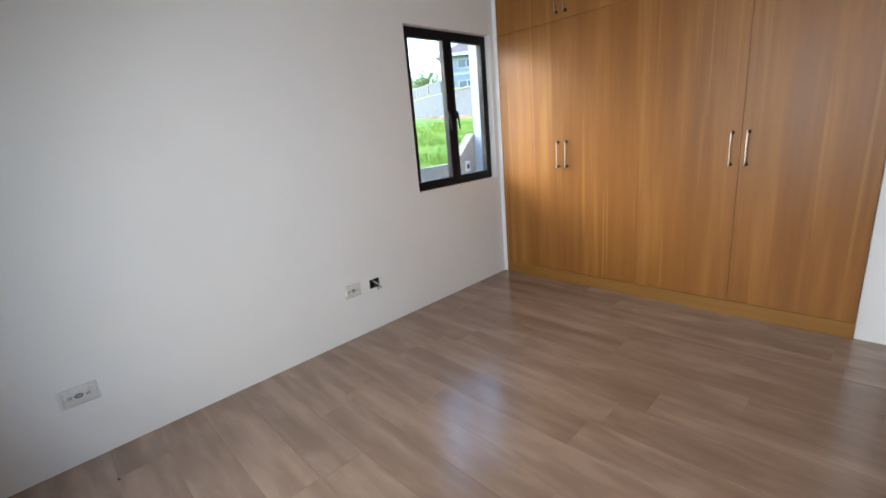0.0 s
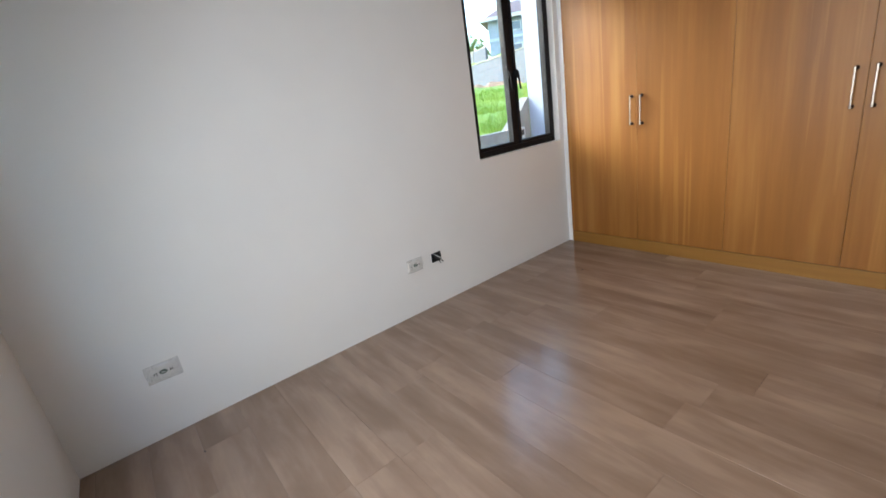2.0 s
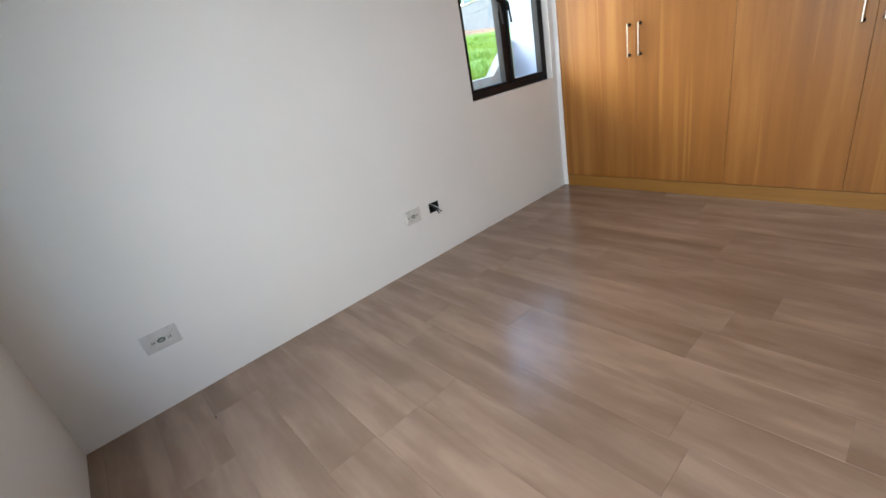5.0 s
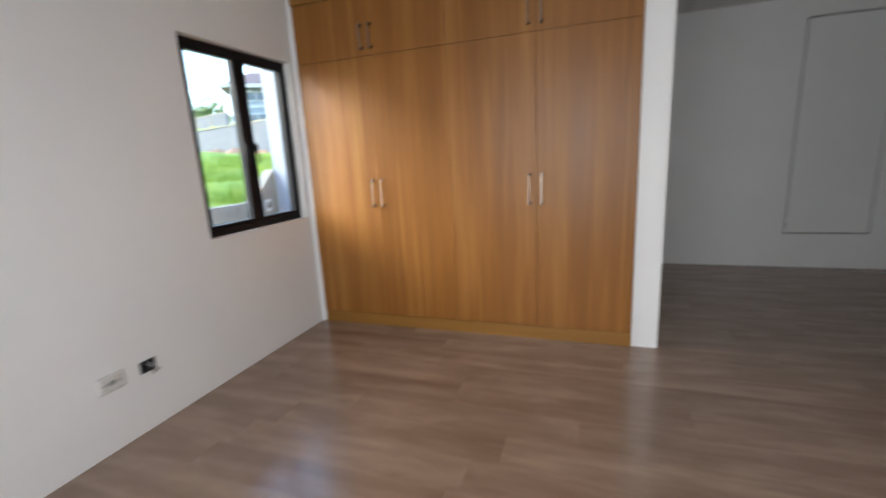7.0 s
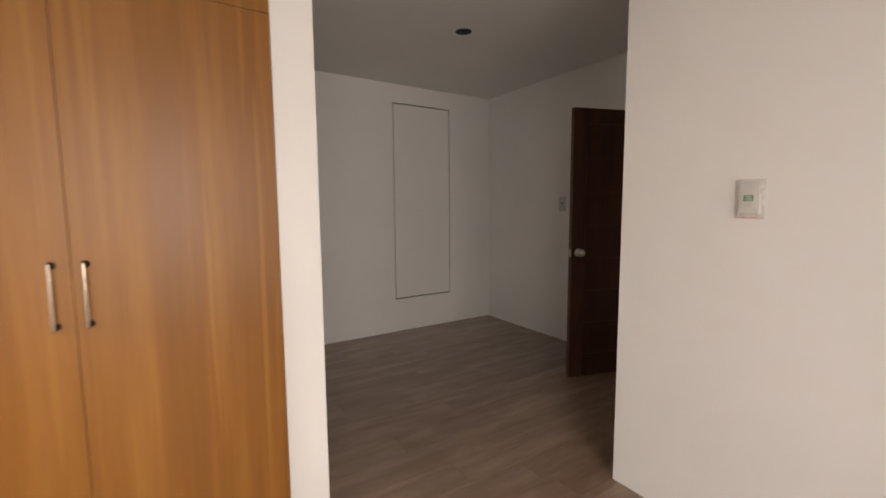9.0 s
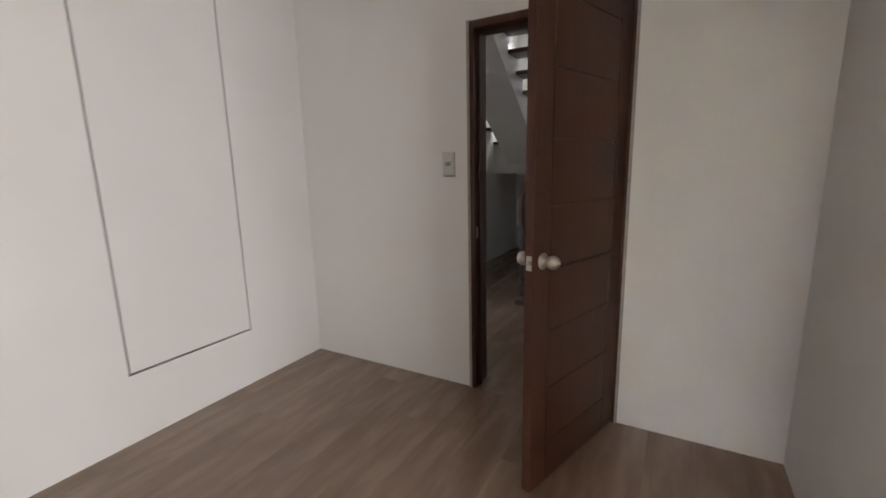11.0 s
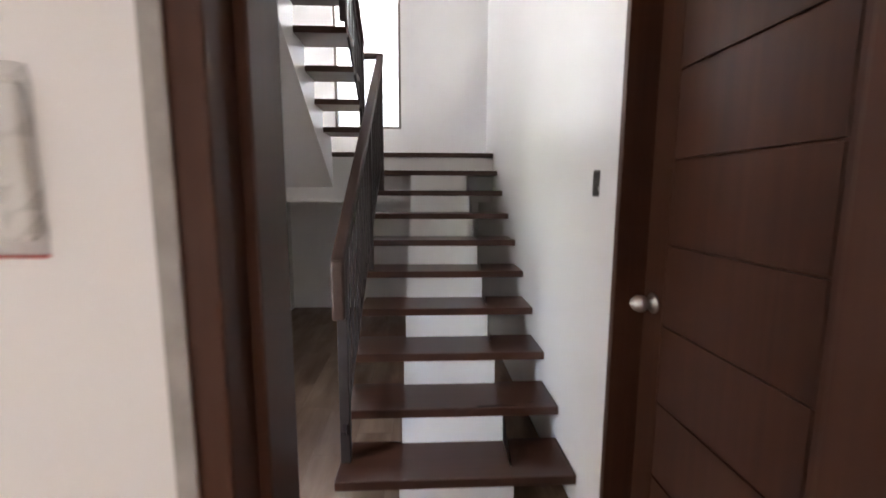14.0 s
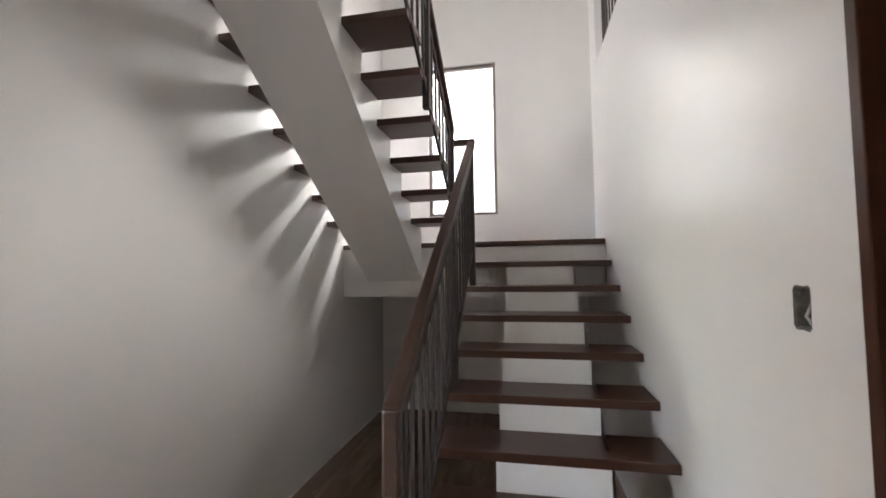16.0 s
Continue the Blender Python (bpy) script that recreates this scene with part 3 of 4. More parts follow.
def open_box():
    b = thing("junction_box", pose(0, -1.530, 0.344), "open black wall box with loose cable ends", "junction box")
    bm = bmesh.new()
    box(bm, -0.060, -0.056, -0.040, 0.040, -0.032, 0.032)
    box(bm, -0.056, 0.004, -0.040, -0.036, -0.032, 0.032)
    box(bm, -0.056, 0.004, 0.036, 0.040, -0.032, 0.032)
    box(bm, -0.056, 0.004, -0.036, 0.036, -0.032, -0.028)
    box(bm, -0.056, 0.004, -0.036, 0.036, 0.028, 0.032)
    part("box", bm, DARK_VOID, b)
    for k, (dy, dz, mt) in enumerate(((0.02, -0.05, CABLE), (0.045, -0.042, CABLE), (0.03, -0.03, PLASTIC_GREY))):
        part("cable", tube([(-0.05, -0.015 + 0.01 * k, 0.01), (-0.01, -0.01 + 0.01 * k, 0.006), (0.018, 0.0 + 0.012 * k, -0.012), (0.022, dy * 0.7, dz * 0.8), (0.016, dy, dz)], 0.0035), mt, b)
    return b


open_box()


# ---- panelled doors ----
def knob(parent, x, y, z, way, pointed=True):
    """A brushed knob on a rose: egg-shaped with a pointed centre, or blunt with a key cylinder."""
    m = pose(x, y, z, -90 if way > 0 else 90)
    rose = [(0.032, 0.0), (0.033, 0.004), (0.029, 0.008), (0.013, 0.010), (0.0115, 0.021), (0.014, 0.024)]
    egg = [(0.022, 0.029), (0.0260, 0.038), (0.0275, 0.046), (0.0270, 0.053), (0.0258, 0.0548), (0.0225, 0.063), (0.017, 0.070), (0.009, 0.0745), (0.003, 0.078), (0.0005, 0.082)]
    drum = [(0.022, 0.029), (0.0275, 0.037), (0.0290, 0.045), (0.0285, 0.053), (0.026, 0.061), (0.0225, 0.066), (0.019, 0.0675), (0.009, 0.068), (0.008, 0.0665), (0.0005, 0.0665)]
    return part("knob", lathe(rose + (egg if pointed else drum), m, 32), NICKEL, parent, "brushed nickel knob")


LINES = [0.19, 0.445, 0.70, 0.955, 1.21, 1.463, 1.72, 1.975]


def door_leaf(parent, width, height, x_sign):
    """A flush leaf with grooved facing; local x from the hinge, y its thickness (0 to 0.040)."""
    leaf = part("leaf", boxed(0, x_sign * width, 0.007, 0.033, 0.008, height, 0.001), DARK_WOOD, parent)
    a, b, gap = 0.115, width - 0.115, 0.0038
    fields = [(0.0, a - gap, 0.008, height), (b + gap, width, 0.008, height)]
    zs = [0.008 - gap, *LINES, height + gap]
    fields += [(a, b, p + gap, q - gap) for p, q in zip(zs, zs[1:])]
    for y0, y1 in ((0.0, 0.0069), (0.0331, 0.040)):
        for u0, u1, z0, z1 in fields:
            part("panel", boxed(*sorted((x_sign * u0, x_sign * u1)), y0, y1, z0, z1, 0.0008), DARK_WOOD, leaf)
    return leaf


def bedroom_door():
    d = thing("door_1", pose(DOOR_X, 0, 0), "dark stained panelled bedroom door standing open", "door", kind="structure")
    j = 0.040
    bm = bmesh.new()
    for y0, y1 in ((DOOR_Y0, DOOR_Y0 + j), (DOOR_Y1 - j, DOOR_Y1)):
        box(bm, -0.008, 0.163, y0, y1, 0.0, DOOR_TOP, 0.003)
    box(bm, -0.008, 0.163, DOOR_Y0 + j, DOOR_Y1 - j, DOOR_TOP - j, DOOR_TOP, 0.003)
    part("door_frame", bm, DARK_WOOD, d)
    bm = bmesh.new()
    box(bm, -0.012, -0.0085, DOOR_Y1 - 0.014, DOOR_Y1 + 0.003, 0.0, DOOR_TOP + 0.003, 0.001)
    box(bm, -0.012, -0.0085, DOOR_Y0 - 0.003, DOOR_Y0 + 0.012, 0.0, DOOR_TOP + 0.003, 0.001)
    part("sealant_bead", bm, CEMENT_LIGHT, d, "grey sealant bead round the frame")
    bm = bmesh.new()
    for y0, y1 in ((DOOR_Y0 + j, DOOR_Y0 + j + 0.012), (DOOR_Y1 - j - 0.012, DOOR_Y1 - j)):
        box(bm, 0.042, 0.075, y0, y1, 0.0, DOOR_TOP - j - 0.012, 0.002)
    box(bm, 0.042, 0.075, DOOR_Y0 + j, DOOR_Y1 - j, DOOR_TOP - j - 0.012, DOOR_TOP - j, 0.002)
    part("door_stop", bm, DARK_WOOD, d)
    hinge = Vector((0.005, 0.258, 0))
    leaf = door_leaf(d, 0.742, 2.092, 1)
    leaf.matrix_local = Matrix.Translation(hinge) @ pose(0, 0, 0, 0, 0, 162.0)
    # local y runs towards the -y face of the open leaf
    knob(leaf, 0.682, 0.040, 1.000, 1)
    knob(leaf, 0.682, 0.0, 1.000, -1, False)
    part("latch_plate", boxed(0.7418, 0.7435, 0.008, 0.033, 0.969, 1.026, 0.0005), NICKEL, leaf, "brushed nickel latch plate")
    part("latch_bolt", lathe([(0.0098, 0.0), (0.0098, 0.006), (0.0085, 0.0085), (0.0005, 0.009)], pose(0.7435, 0.0205, 1.000, 0, 90), 20), NICKEL, leaf)
    for z in (0.976, 1.019):
        part("screw", lathe([(0.0035, 0.0), (0.003, 0.0009), (0.0003, 0.0009)], pose(0.7435, 0.0205, z, 0, 90), 10), NICKEL, leaf)
    for z in (0.22, 1.05, 1.88):
        part("hinge", lathe([(0.006, -0.045), (0.006, 0.045)], pose(-0.014, DOOR_Y0 + j - 0.006, z), 12), NICKEL, d, "steel butt hinge")
    part("strike_plate", boxed(0.012, 0.034, DOOR_Y1 - j - 0.0015, DOOR_Y1 - j + 0.001, 0.95, 1.02), NICKEL, d)
    return d


bedroom_door()


def hall_door():
    d = thing("door_2", pose(0, 0, 0), "dark stained panelled hall door, closed", "door", kind="structure")
    x0, x1 = HALL_DOOR
    j = 0.030
    bm = bmesh.new()
    for a, b in ((x0, x0 + 0.122), (x1 - j, x1)):
        box(bm, a, b, STAIR_R - 0.150, STAIR_R + 0.006, 0.0, DOOR_TOP, 0.003)
    box(bm, x0 + 0.122, x1 - j, STAIR_R - 0.150, STAIR_R + 0.006, DOOR_TOP - j, DOOR_TOP, 0.003)
    part("door_frame", bm, DARK_WOOD, d)
    leaf = door_leaf(d, x1 - x0 - j - 0.128, DOOR_TOP - j - 0.006, 1)
    leaf.matrix_local = pose(x0 + 0.125, 0.070, 0)
    knob(leaf, x1 - x0 - j - 0.187, 0.040, 1.010, 1)
    return d


hall_door()


# ---- staircase ----
def stair():
    s = thing("staircase", pose(0, 0, 0), "white concrete staircase with dark timber treads", "staircase", kind="structure")
    # lower flight: a stepped central beam that carries the treads
    y0, y1, tk = 0.477, 0.963, 0.042

    def beam(profile, ya, yb):
        bm = bmesh.new()
        a = [bm.verts.new((x, ya, z)) for x, z in profile]
        b = [bm.verts.new((x, yb, z)) for x, z in profile]
        n = len(profile)
        bm.faces.new(a)
        bm.faces.new(b[::-1])
        for i in range(n):
            bm.faces.new((a[i], a[(i + 1) % n], b[(i + 1) % n], b[i]))
        bmesh.ops.triangulate(bm, faces=[f for f in bm.faces if len(f.verts) > 4])
        return bm
    prof = [(STEP_X + 0.008, 0.0)]
    for k in range(1, 10):
        x = STEP_X + RUN * (k - 1) + 0.008
        prof += [(x, k * RISE - tk), (x + RUN, k * RISE - tk)]
    prof += [(LAND_X + 0.008, 1.40), (STEP_X + 0.34, 0.0)]
    part("stringer", beam(prof, y0, y1), PAINT_STAIR, s, "white concrete spine beam")
    for k in range(1, 10):
        x = STEP_X + RUN * (k - 1)
        part("tread", boxed(x, x + 0.290, STAIR_R + 0.004, 1.232, k * RISE - tk, k * RISE, 0.004), TREAD_WOOD, s, "dark stained timber tread")
    # landing
    bm = bmesh.new()
    box(bm, LAND_X - 0.004, FAR_X, STAIR_R - 0.15, STAIR_L, 1.62, LAND_Z - tk)
    box(bm, LAND_X - 0.004, LAND_X + 0.20, STAIR_R + 0.002, STAIR_L, 1.278, 1.62)
    part("landing_slab", bm, PAINT_STAIR, s, "white concrete landing with deep edge beam")
    part("landing_floor", boxed(LAND_X - 0.02, FAR_X, STAIR_R + 0.002, STAIR_L - 0.001, LAND_Z - tk, LAND_Z, 0.004), TREAD_WOOD, s, "dark timber landing surface")
    # upper flight, back over the hall
    run2, xb = 0.2475, 8.700
    prof = [(LAND_X - 0.004, 1.412)]
    n = 7
    xe = xb - run2 * (n - 1) + 0.012
    top = [(LAND_X - 0.004, LAND_Z + RISE - tk)]
    for k in range(1, n + 1):
        x = xb - run2 * (k - 1) + 0.012
        z = LAND_Z + RISE * k - tk
        top += [(x, z)] + ([(x, z + RISE)] if k < n else [])
    prof = prof + top + [(6.99, LAND_Z + RISE * n - tk), (6.99, 1.412 + (LAND_X - 6.99) * RISE / run2)]
    part("stringer", beam(prof, 1.685, 2.168), PAINT_STAIR, s, "white concrete spine beam")
    for k in range(1, n + 1):
        x = xb - run2 * (k - 1)
        z = LAND_Z + RISE * k
        part("tread", boxed(x, x + 0.285, 1.345, STAIR_L - 0.006, z - tk, z, 0.004), TREAD_WOOD, s, "dark stained timber tread")
    return s


stair()


def railing(name, a, b, posts, label, base, spacing=0.105, drop=True, low=0.80):
    """Steel posts and balusters under a timber handrail, along x at one y; a and b are (x, top z) of the handrail."""
    y = base
    r = thing(name, pose(0, y, 0), label, "stair railing")
    (xa, za), (xb, zb) = a, b
    k = (zb - za) / (xb - xa)
    way = 1 if xb > xa else -1

    def top(x):
        return za + k * (x - xa)
    bm = bmesh.new()
    bar(bm, (xa, 0, za - 0.024), (xb, 0, zb - 0.024), 0.055, 0.048, 0.010)
    if drop:
        box(bm, xa - 0.020, xa + 0.026, -0.0275, 0.0275, za - 0.26, za - 0.008, 0.010)
    part("handrail", bm, RAIL_WOOD, r, "dark timber handrail")
    part("top_rail", bar(bmesh.new(), (xa + way * 0.03, 0, top(xa + way * 0.03) - 0.13), (xb, 0, zb - 0.13), 0.016, 0.030), STEEL_DARK, r)
    part("bottom_rail", bar(bmesh.new(), (xa + way * 0.03, 0, top(xa + way * 0.03) - low), (xb, 0, zb - low), 0.016, 0.030), STEEL_DARK, r)
    for x, z0 in posts:
        part("post", boxed(x - 0.022, x + 0.022, -0.022, 0.022, z0, top(x) - 0.045, 0.003), STEEL_DARK, r)
    n = int(abs(xb - xa) / spacing)
    for i in range(1, n):
        x = xa + (xb - xa) * i / n
        if min(abs(x - p) for p, _ in posts) > 0.04:
            part("baluster", boxed(x - 0.007, x + 0.007, -0.007, 0.007, top(x) - low - 0.01, top(x) - 0.05, 0.0), STEEL_DARK, r)
    return r


SLOPE = RISE / RUN
railing("stair_railing", (6.765, 1.105), (8.730, 1.105 + SLOPE * 1.965 + 0.09), [(6.838, RISE), (7.810, 5 * RISE), (8.645, 8 * RISE)], "dark steel railing with timber handrail on lower flight", 1.205)
railing("stair_railing", (8.665, 2.565), (7.020, 2.565 + 1.645 * RISE / 0.2475), [(8.63, LAND_Z + RISE), (7.87, LAND_Z + 4 * RISE)], "dark steel railing with timber handrail on upper flight", 1.350, drop=False, low=0.61)
solid("handrail_link", bar(bmesh.new(), (8.705, 1.18, 2.465), (8.705, 1.385, 2.465), 0.05, 0.045, 0.01), RAIL_WOOD, "short dark handrail linking both stair railings", "handrail")
railing("upper_railing", (7.10, 4.10), (9.19, 4.10), [(7.12, 3.21), (8.15, 3.21), (9.16, 3.21)], "dark steel railing on the upper hall edge", STAIR_R - 0.075, drop=False)


# ---- switch hole in the stairwell wall, landing hinges ----
def wall_hole():
    b = thing("switch_hole", pose(6.647, STAIR_R, 1.4025), "empty switch hole with rough cement edge in wall", "switch hole")
    bm = bmesh.new()
    box(bm, -0.030, 0.030, -0.062, -0.058, -0.047, 0.047)
    box(bm, -0.030, -0.026, -0.058, -0.003, -0.047, 0.047)
    box(bm, 0.026, 0.030, -0.058, -0.003, -0.047, 0.047)
    box(bm, -0.026, 0.026, -0.058, -0.003, -0.047, -0.043)
    box(bm, -0.026, 0.026, -0.058, -0.003, 0.043, 0.047)
    part("box", bm, CEMENT, b)
    rnd = random.Random(8)
    bm = bmesh.new()
    rims = []
    for i in range(28):
        a = 2 * math.pi * i / 28
        c, d = math.cos(a), math.sin(a)
        k = 1 / max(abs(c) / 0.030, abs(d) / 0.047)
        n0, n1 = 1 - rnd.uniform(0.02, 0.22), 1 + rnd.uniform(0.01, 0.09)
        rims.append([bm.verts.new((c * k * f, h, d * k * f)) for f, h in ((n0, -0.012), (1.0, 0.0012), (n1, 0.0006))])
    for p, q in zip(rims, rims[1:] + rims[:1]):
        for j in (0, 1):
            bm.faces.new((p[j], p[j + 1], q[j + 1], q[j]))
    part("cement_edge", bm, CEMENT, b, "rough grey cement edge")
    bm = bmesh.new()
    for k in range(7):
        bmesh.ops.create_icosphere(bm, subdivisions=1, radius=0.011, matrix=pose(rnd.uniform(-0.018, 0.018), -0.046, rnd.uniform(-0.036, 0.036), rnd.uniform(0, 90)) @ Matrix.Diagonal((1.2, 0.8, rnd.uniform(0.8, 1.5), 1)))
    part("mortar_lump", bm, CEMENT_LIGHT, b, "pale mortar left inside the hole")
    part("cable", tube([(-0.01, -0.055, 0.03), (0.0, -0.02, 0.01), (0.008, -0.012, -0.02), (-0.004, -0.015, -0.035)], 0.004), PLASTIC_GREY, b)
    return b


wall_hole()
for z in (1.90, 2.45, 3.0):
    h = solid("hinge", boxed(9.500, 9.506, STAIR_R - 0.05, STAIR_R - 0.004, z - 0.045, z + 0.045, 0.001), STEEL_DARK, "dark steel hinge on the landing doorway edge", "hinge", group="landing doorway hinges")
solid("door_edge_trim", boxed(9.500, 9.512, STAIR_R - 0.145, STAIR_R - 0.055, LAND_Z, 3.21), DARK_WOOD, "dark doorway lining at the landing", "trim", "structure")


for x, y, a in ((0.276, -3.157, 20), (0.497, -0.563, 60)):
    bm = bmesh.new()
    bmesh.ops.create_icosphere(bm, subdivisions=1, radius=0.006, matrix=pose(x, y, 0.0035, 0, 0, a) @ Matrix.Diagonal((1.3, 0.8, 0.55, 1)))
    solid("debris_crumb", bm, DARK_VOID, "small dark crumb of debris on the floor", "debris", group="floor crumbs")

# ---- outdoors seen through the bedroom window ----
def ground_height(x, y):
    if x > -2.2:
        return -0.12
    if x > -12:
        return 0.72 + (-2.2 - x) / 9.8 * 1.3
    return 2.02


def ground():
    xs = [-900, -300, -100, -40, -25, -18, -14, -12] + [-12 + 0.35 * i for i in range(1, 28)] + [-2.21, -2.19, -1, 0, 5, 15, 60, 300, 900]
    xs = sorted(set(xs))
    ys = sorted({-900, -300, -100, -40, -20, -10, *[-5 + 0.4 * i for i in range(60)], 30, 60, 150, 400, 900})
    bm = bmesh.new()
    grid = [[bm.verts.new((x, y, ground_height(x, y) + (0.10 * noise.noise((x * 0.8, y * 0.8, 0)) + 0.05 * noise.noise((x * 3, y * 3, 1)) if -14 < x < -2.3 else 0))) for y in ys] for x in xs]
    for i in range(len(xs) - 1):
        for j in range(len(ys) - 1):
            f = bm.faces.new((grid[i][j], grid[i + 1][j], grid[i + 1][j + 1], grid[i][j + 1]))
            f.smooth = True
    return bm


solid("ground", ground(), GRASS, "bright green grassy bank and ground", "ground", "structure")


def grass_blades():
    bm = bmesh.new()
    rnd = random.Random(11)
    for _ in range(16000):
        x = -2.4 - 7.5 * rnd.random() ** 1.3
        y = rnd.uniform(0.0, 3.0) + (-x) * rnd.uniform(0.3, 1.15)
        z = ground_height(x, y) - 0.03
        a, h, w = rnd.uniform(0, 6.28), rnd.uniform(0.08, 0.22), rnd.uniform(0.004, 0.009)
        dx, dy = math.cos(a), math.sin(a)
        lean = rnd.uniform(0.02, 0.14)
        v = [bm.verts.new((x - dy * w, y + dx * w, z)), bm.verts.new((x + dy * w, y - dx * w, z)), bm.verts.new((x + dx * lean, y + dy * lean, z + h))]
        bm.faces.new(v)
    return bm


me = bpy.data.meshes.new("grass")
bm_g = grass_blades()
bm_g.to_mesh(me)
bm_g.free()
me.materials.append(GRASS)
tagged(new("grass", me), "tall bright green grass blades on the bank", "grass", kind="stuff")


def parapet():
    bm = bmesh.new()
    prof = [(-3.0, -0.12), (-3.0, 0.89), (1.50, 0.89), (1.95, 1.30), (1.95, -0.12)]
    a = [bm.verts.new((-2.15, y, z)) for y, z in prof]
    b = [bm.verts.new((-2.00, y, z)) for y, z in prof]
    bm.faces.new(a)
    bm.faces.new(b[::-1])
    for i in range(5):
        bm.faces.new((a[i], a[(i + 1) % 5], b[(i + 1) % 5], b[i]))
    return bm


solid("garden_wall", parapet(), CONCRETE, "low grey concrete garden wall with sloping end", "garden wall", "structure")
solid("exterior_wall", boxed(-2.0, -0.15, 1.955, 2.12, -0.12, 3.2), SHADED_WHITE, "white outer wall of the house with blue shade in its colour", "wall", "structure")
ob = thing("meter_box", pose(-2.0, 1.74, 0.82), "small grey outdoor socket box on garden wall", "socket box")
part("cover", boxed(0.0, 0.03, -0.05, 0.05, -0.08, 0.08, 0.006), PLASTIC_GREY, ob)
part("window", boxed(0.03, 0.034, -0.025, 0.025, -0.035, 0.04), DARK_VOID, ob)


def far_house(m, width, depth, height, rows, band, label):
    h = thing("house", m, label, "house", "neighbouring houses")
    part("wall", boxed(-width / 2, width / 2, -depth / 2, depth / 2, 0, height, 0.02), SIDING, h)
    bm = bmesh.new()
    o = 0.5
    v = [bm.verts.new(p) for p in ((-width / 2 - o, -depth / 2 - o, height), (width / 2 + o, -depth / 2 - o, height), (width / 2 + o, depth / 2 + o, height), (-width / 2 - o, depth / 2 + o, height),
                                   (-width / 2 + 1, 0, height + depth * 0.22), (width / 2 - 1, 0, height + depth * 0.22))]
    for f in ((0, 1, 5, 4), (1, 2, 5), (2, 3, 4, 5), (3, 0, 4), (3, 2, 1, 0)):
        bm.faces.new([v[i] for i in f])
    part("roof", bm, ROOFING, h)
    for sill, head, cols in rows:
        for i in range(cols):
            x = -width / 2 + width * (i + 0.5) / cols
            w = part("window", boxed(x - 0.60, x + 0.60, -depth / 2 - 0.05, -depth / 2 + 0.02, sill, head, 0.01), OUT_PAINT, h, "white framed window")
            for p, q in ((x - 0.52, x - 0.03), (x + 0.03, x + 0.52)):
                part("pane", boxed(p, q, -depth / 2 - 0.06, -depth / 2 - 0.05, sill + 0.08, head - 0.08), PANE_DARK, w)
    n = int((height - 0.2) / 0.24)
    for i in range(n):
        z = 0.1 + i * 0.24
        part("cladding_board", boxed(-width / 2 + 0.02, width / 2 - 0.02, -depth / 2 - 0.022, -depth / 2 - 0.001, z, z + 0.21, 0.004), SIDING, h)
    part("floor_band", boxed(-width / 2 - 0.03, width / 2 + 0.03, -depth / 2 - 0.07, -depth / 2 - 0.001, band - 0.08, band + 0.08), OUT_PAINT, h)
    part("fascia", boxed(-width / 2 - 0.5, width / 2 + 0.5, -depth / 2 - 0.53, -depth / 2 - 0.49, height - 0.06, height + 0.14), CAP, h, "pale roof fascia")
    return h


far_house(pose(-17.05, 23.95, 1.9, 0, 0, 36), 9, 7, 4.25, [(1.55, 2.75, 3), (3.45, 4.05, 3)], 3.15, "two storey grey-blue house with reddish roof on slope")


def tree(x, y, z, height, crown, seed):
    t = thing("tree", pose(x, y, z), "leafy green tree behind the low building", "tree", "far trees")
    rnd = random.Random(seed)
    bm = tube([(0, 0, 0), (0.1, 0.05, height * 0.3), (0.0, 0.15, height * 0.6), (0.15, 0.1, height * 0.9)], 0.14, 8)
    for _ in range(6):
        a = rnd.uniform(0, 6.28)
        zz = height * rnd.uniform(0.45, 0.8)
        bar(bm, (0.05, 0.1, zz), (crown * 0.7 * math.cos(a), crown * 0.7 * math.sin(a), zz + crown * 0.5), 0.07, 0.07)
    part("trunk", bm, BARK, t)
    vs, fs = [], []
    lumps = [(rnd.gauss(0, crown * 0.45), rnd.gauss(0, crown * 0.45), height * 0.85 + rnd.gauss(0, crown * 0.3), crown * rnd.uniform(0.25, 0.5)) for _ in range(16)]
    for _ in range(2600):
        cx, cy, cz, r = rnd.choice(lumps)
        d = Vector((rnd.gauss(0, 1), rnd.gauss(0, 1), rnd.gauss(0, 1))).normalized() * r * rnd.uniform(0.6, 1.05)
        p = Vector((cx, cy, cz)) + d
        u = Vector((rnd.uniform(-1, 1), rnd.uniform(-1, 1), rnd.uniform(-1, 1))).normalized() * 0.10
        w = u.orthogonal().normalized() * 0.05
        i = len(vs)
        vs += [p - u, p + w, p + u, p - w]
        fs.append((i, i + 1, i + 2, i + 3))
    m2 = bpy.data.meshes.new("crown")
    m2.from_pydata([tuple(v) for v in vs], [], fs)
    m2.materials.append(LEAF)
    c = new("crown", m2)
    c.parent = t
    return t


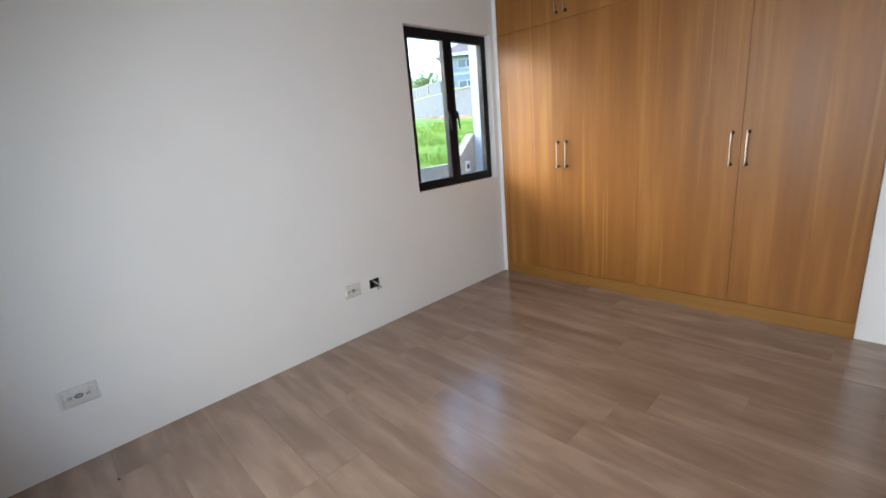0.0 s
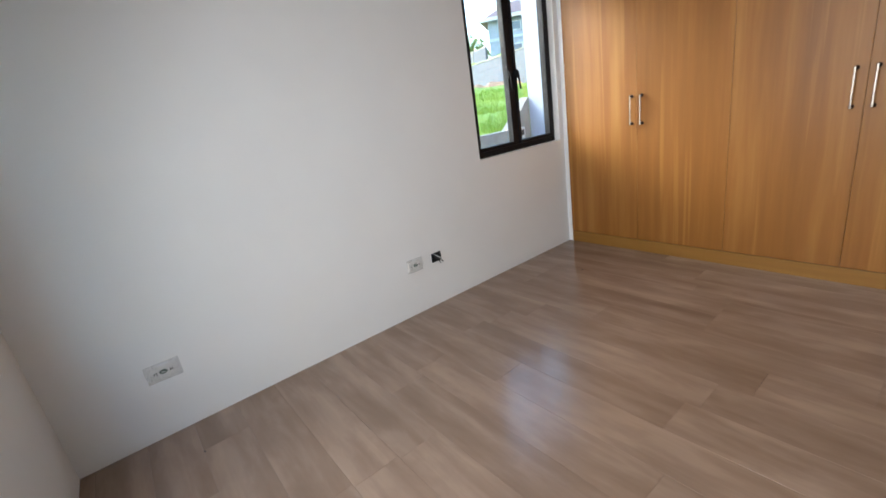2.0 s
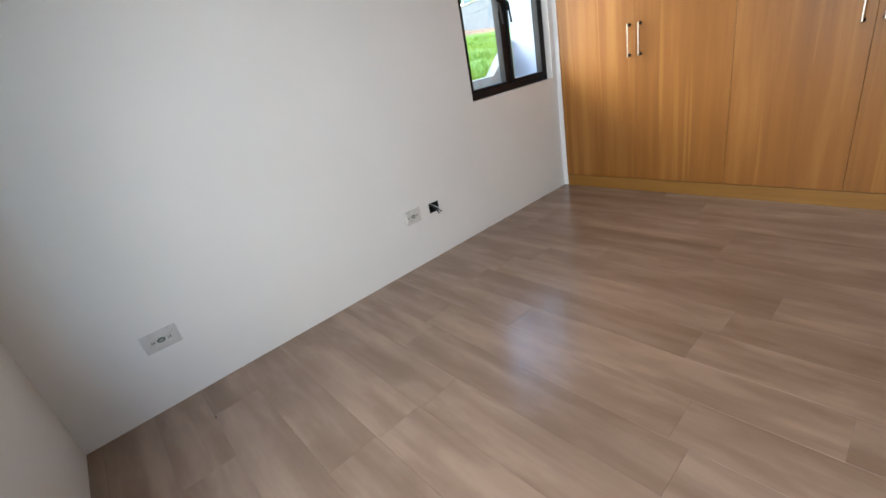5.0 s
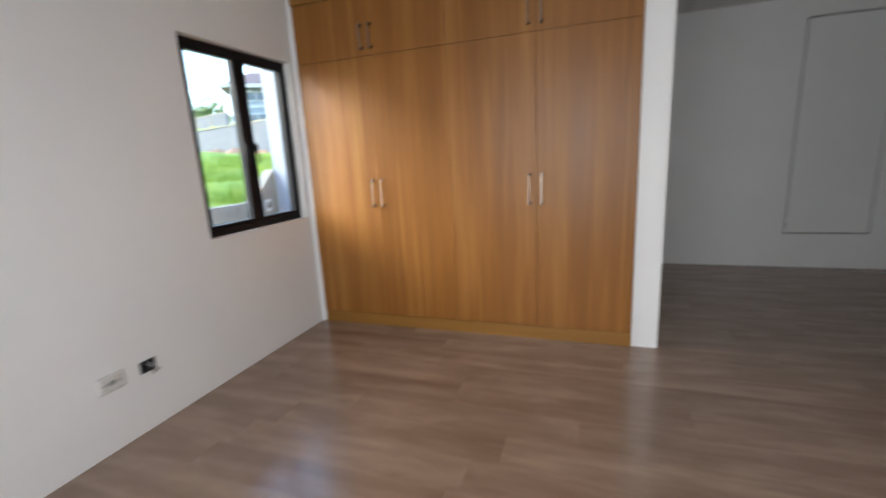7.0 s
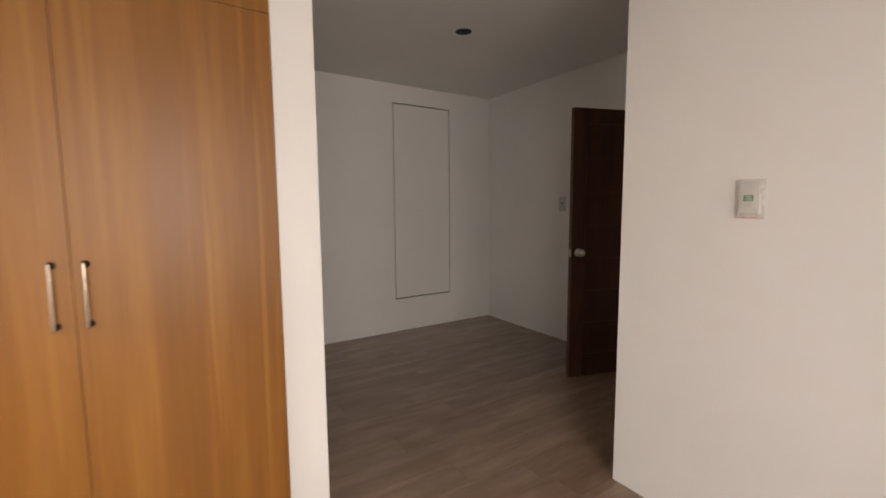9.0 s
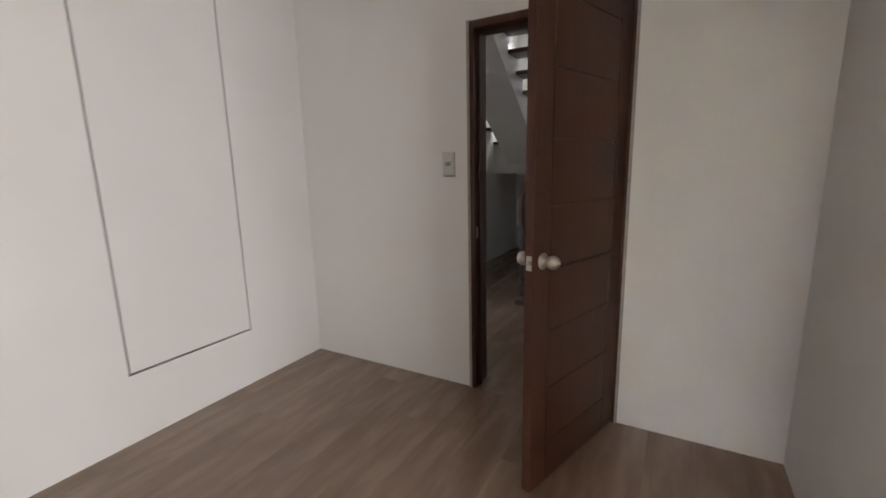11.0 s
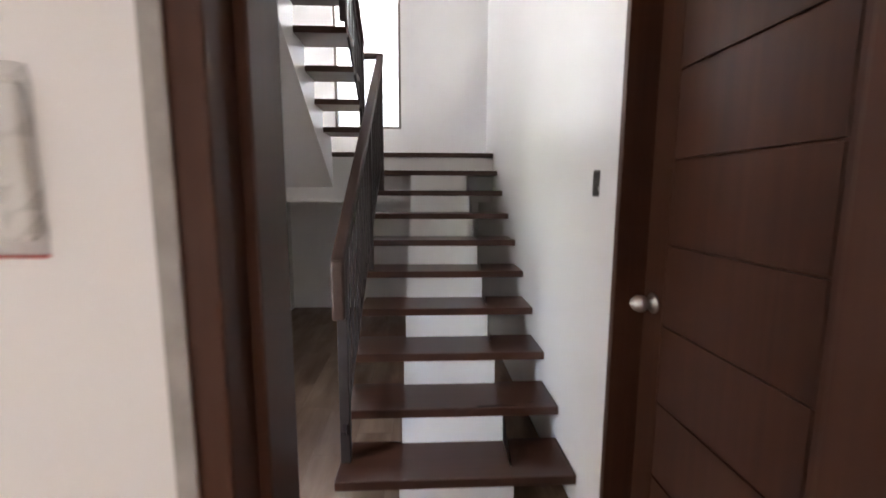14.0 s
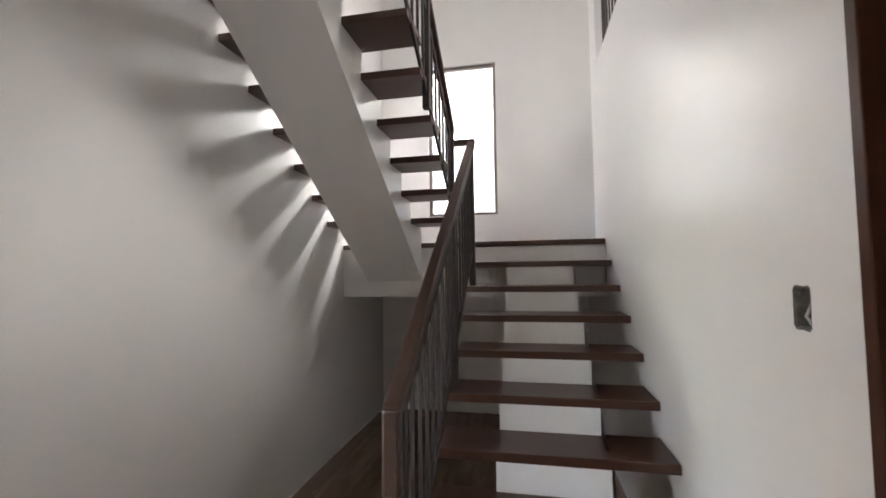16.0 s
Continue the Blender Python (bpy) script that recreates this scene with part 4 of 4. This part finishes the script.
def bank(a, b, width, low, high, seed, rough):
    """An uneven bank of earth from a to b, its crest wandering."""
    rnd = random.Random(seed)
    p, q = Vector(a), Vector(b)
    d = (q - p).normalized()
    side = Vector((d.y, -d.x, 0))
    n = 40
    bm = bmesh.new()
    rows = []
    for i in range(n + 1):
        c = p + (q - p) * i / n
        crest = high + rough * rnd.uniform(-1, 1)
        rows.append([bm.verts.new((*(c + side * width * f).xy, low + (crest - low) * h)) for f, h in ((0.5, -0.3), (0.28, 0.55 + 0.2 * rnd.random()), (0.05, 1.0), (-0.3, 0.9), (-0.5, -0.3))])
    for r0, r1 in zip(rows, rows[1:]):
        for k in range(4):
            bm.faces.new((r0[k], r0[k + 1], r1[k + 1], r1[k]))
    bm.faces.new(rows[0])
    bm.faces.new(rows[-1][::-1])
    return bm


solid("soil_bank", bank((-19.0, 9.5, 0), (-8.0, 16.5, 0), 2.4, 1.75, 2.20, 3, 0.10), SOIL, "low bank of reddish bare soil behind the grass", "soil bank", "structure")
solid("retaining_wall", bar(bmesh.new(), (-26.3, 17.7, 2.55), (-11.0, 13.1, 2.55), 0.25, 1.70), BLOCKWORK, "grey-blue block retaining wall below the terrace", "retaining wall", "structure")
for z in (2.2, 2.5, 2.8, 3.1):
    solid("wall_course", bar(bmesh.new(), (-26.33, 17.57, z), (-11.03, 12.97, z), 0.03, 0.24), BLOCKWORK, "grey-blue course of concrete blocks in retaining wall", "block course", "structure")
solid("wall_capping", bar(bmesh.new(), (-26.3, 17.7, 3.42), (-11.0, 13.1, 3.42), 0.36, 0.05), CONCRETE, "pale cement capping on the retaining wall", "capping", "structure")
solid("terrace_bank", bank((-25.8, 19.2, 0), (-11.5, 15.0, 0), 2.6, 2.6, 3.80, 5, 0.05), GRASS, "yellow-green grass terrace above the retaining wall", "grass bank", "structure")


def boundary_panels():
    """A long panelled boundary wall on the terrace."""
    w = thing("boundary_wall", pose(-17.8, 18.4, 3.1, 0, 0, -16.6), "long grey-blue panelled boundary wall on terrace", "boundary wall")
    for i in range(4):
        x = -9.6 + i * 2.0
        part("panel", boxed(x + 0.06, x + 1.94, -0.06, 0.06, 0.0, 1.70, 0.01), BLOCKWORK, w)
        part("post", boxed(x - 0.06, x + 0.06, -0.10, 0.10, -0.3, 1.80, 0.01), CONCRETE, w, "pale concrete post")
        for z in (0.42, 0.84, 1.26):
            part("rib", boxed(x + 0.07, x + 1.93, -0.085, -0.061, z - 0.03, z + 0.03), BLOCKWORK, w)
    part("capping", boxed(-9.6, -1.6, -0.11, 0.11, 1.70, 1.76, 0.01), CONCRETE, w, "pale cement capping")
    return w


boundary_panels()
tree(-25.6, 23.4, 1.9, 4.3, 1.5, 1)
tree(-30.0, 22.4, 1.9, 4.5, 1.8, 2)
tree(-32.0, 27.5, 1.9, 4.6, 2.0, 3)


# ---- floor tiles ----
def floor():
    f = solid("floor", boxed(-0.1, FAR_X + 0.1, SOUTH_Y - 0.1, STAIR_L - 0.001, -0.10, -0.003), GROUT, "floor of taupe wood-look porcelain planks", "floor", "structure")
    rects = [(0.0, SWITCH_X, SOUTH_Y, CORNER_Y), (0.0, DOOR_X, CORNER_Y, 0.0), (2.627, DOOR_X, 0.0, NOOK_Y),
             (DOOR_X, HALL_X, DOOR_Y0 + 0.040, DOOR_Y1 - 0.040), (HALL_X, FAR_X, STAIR_R, STAIR_L), (HALL_DOOR[0] + 0.124, HALL_DOOR[1] - 0.031, 0.060, STAIR_R)]
    width, length, y_base, gap = 0.200, 1.200, -1.360, 0.0004
    known = {-1: 1.700, 0: 1.823, -4: 1.745, -3: 2.132, -6: 0.985}
    meshes = {}
    rnd = random.Random(21)
    shift = {r: known.get(r, rnd.random() * length) for r in range(-13, 21)}

    def plank(lx, ly):
        key = (round(lx, 3), round(ly, 3))
        if key not in meshes:
            bm = bmesh.new()
            e = 0.0002
            lo = [bm.verts.new((x, y, -0.009)) for x, y in ((-lx / 2, -ly / 2), (lx / 2, -ly / 2), (lx / 2, ly / 2), (-lx / 2, ly / 2))]
            mid = [bm.verts.new((x, y, -0.0002)) for x, y in ((-lx / 2, -ly / 2), (lx / 2, -ly / 2), (lx / 2, ly / 2), (-lx / 2, ly / 2))]
            hi = [bm.verts.new((x, y, 0.0)) for x, y in ((-lx / 2 + e, -ly / 2 + e), (lx / 2 - e, -ly / 2 + e), (lx / 2 - e, ly / 2 - e), (-lx / 2 + e, ly / 2 - e))]
            for p, q in ((lo, mid), (mid, hi)):
                for i in range(4):
                    bm.faces.new((p[i], p[(i + 1) % 4], q[(i + 1) % 4], q[i]))
            bm.faces.new(hi)
            meshes[key] = mesh_of("plank", bm, TILE)
        return meshes[key]
    for x0, x1, y0, y1 in rects:
        for r in range(-13, 21):
            a, b = max(y0, y_base + r * width), min(y1, y_base + (r + 1) * width)
            if b - a < 0.012:
                continue
            x = shift[r] - 8 * length
            while x < x1:
                p, q = max(x, x0), min(x + length, x1)
                if q - p > 0.012:
                    ob = new("plank", plank(q - p - 2 * gap, b - a - 2 * gap))
                    ob.parent = f
                    ob.location = ((p + q) / 2, (a + b) / 2, 0)
                x += length
    return f


floor()
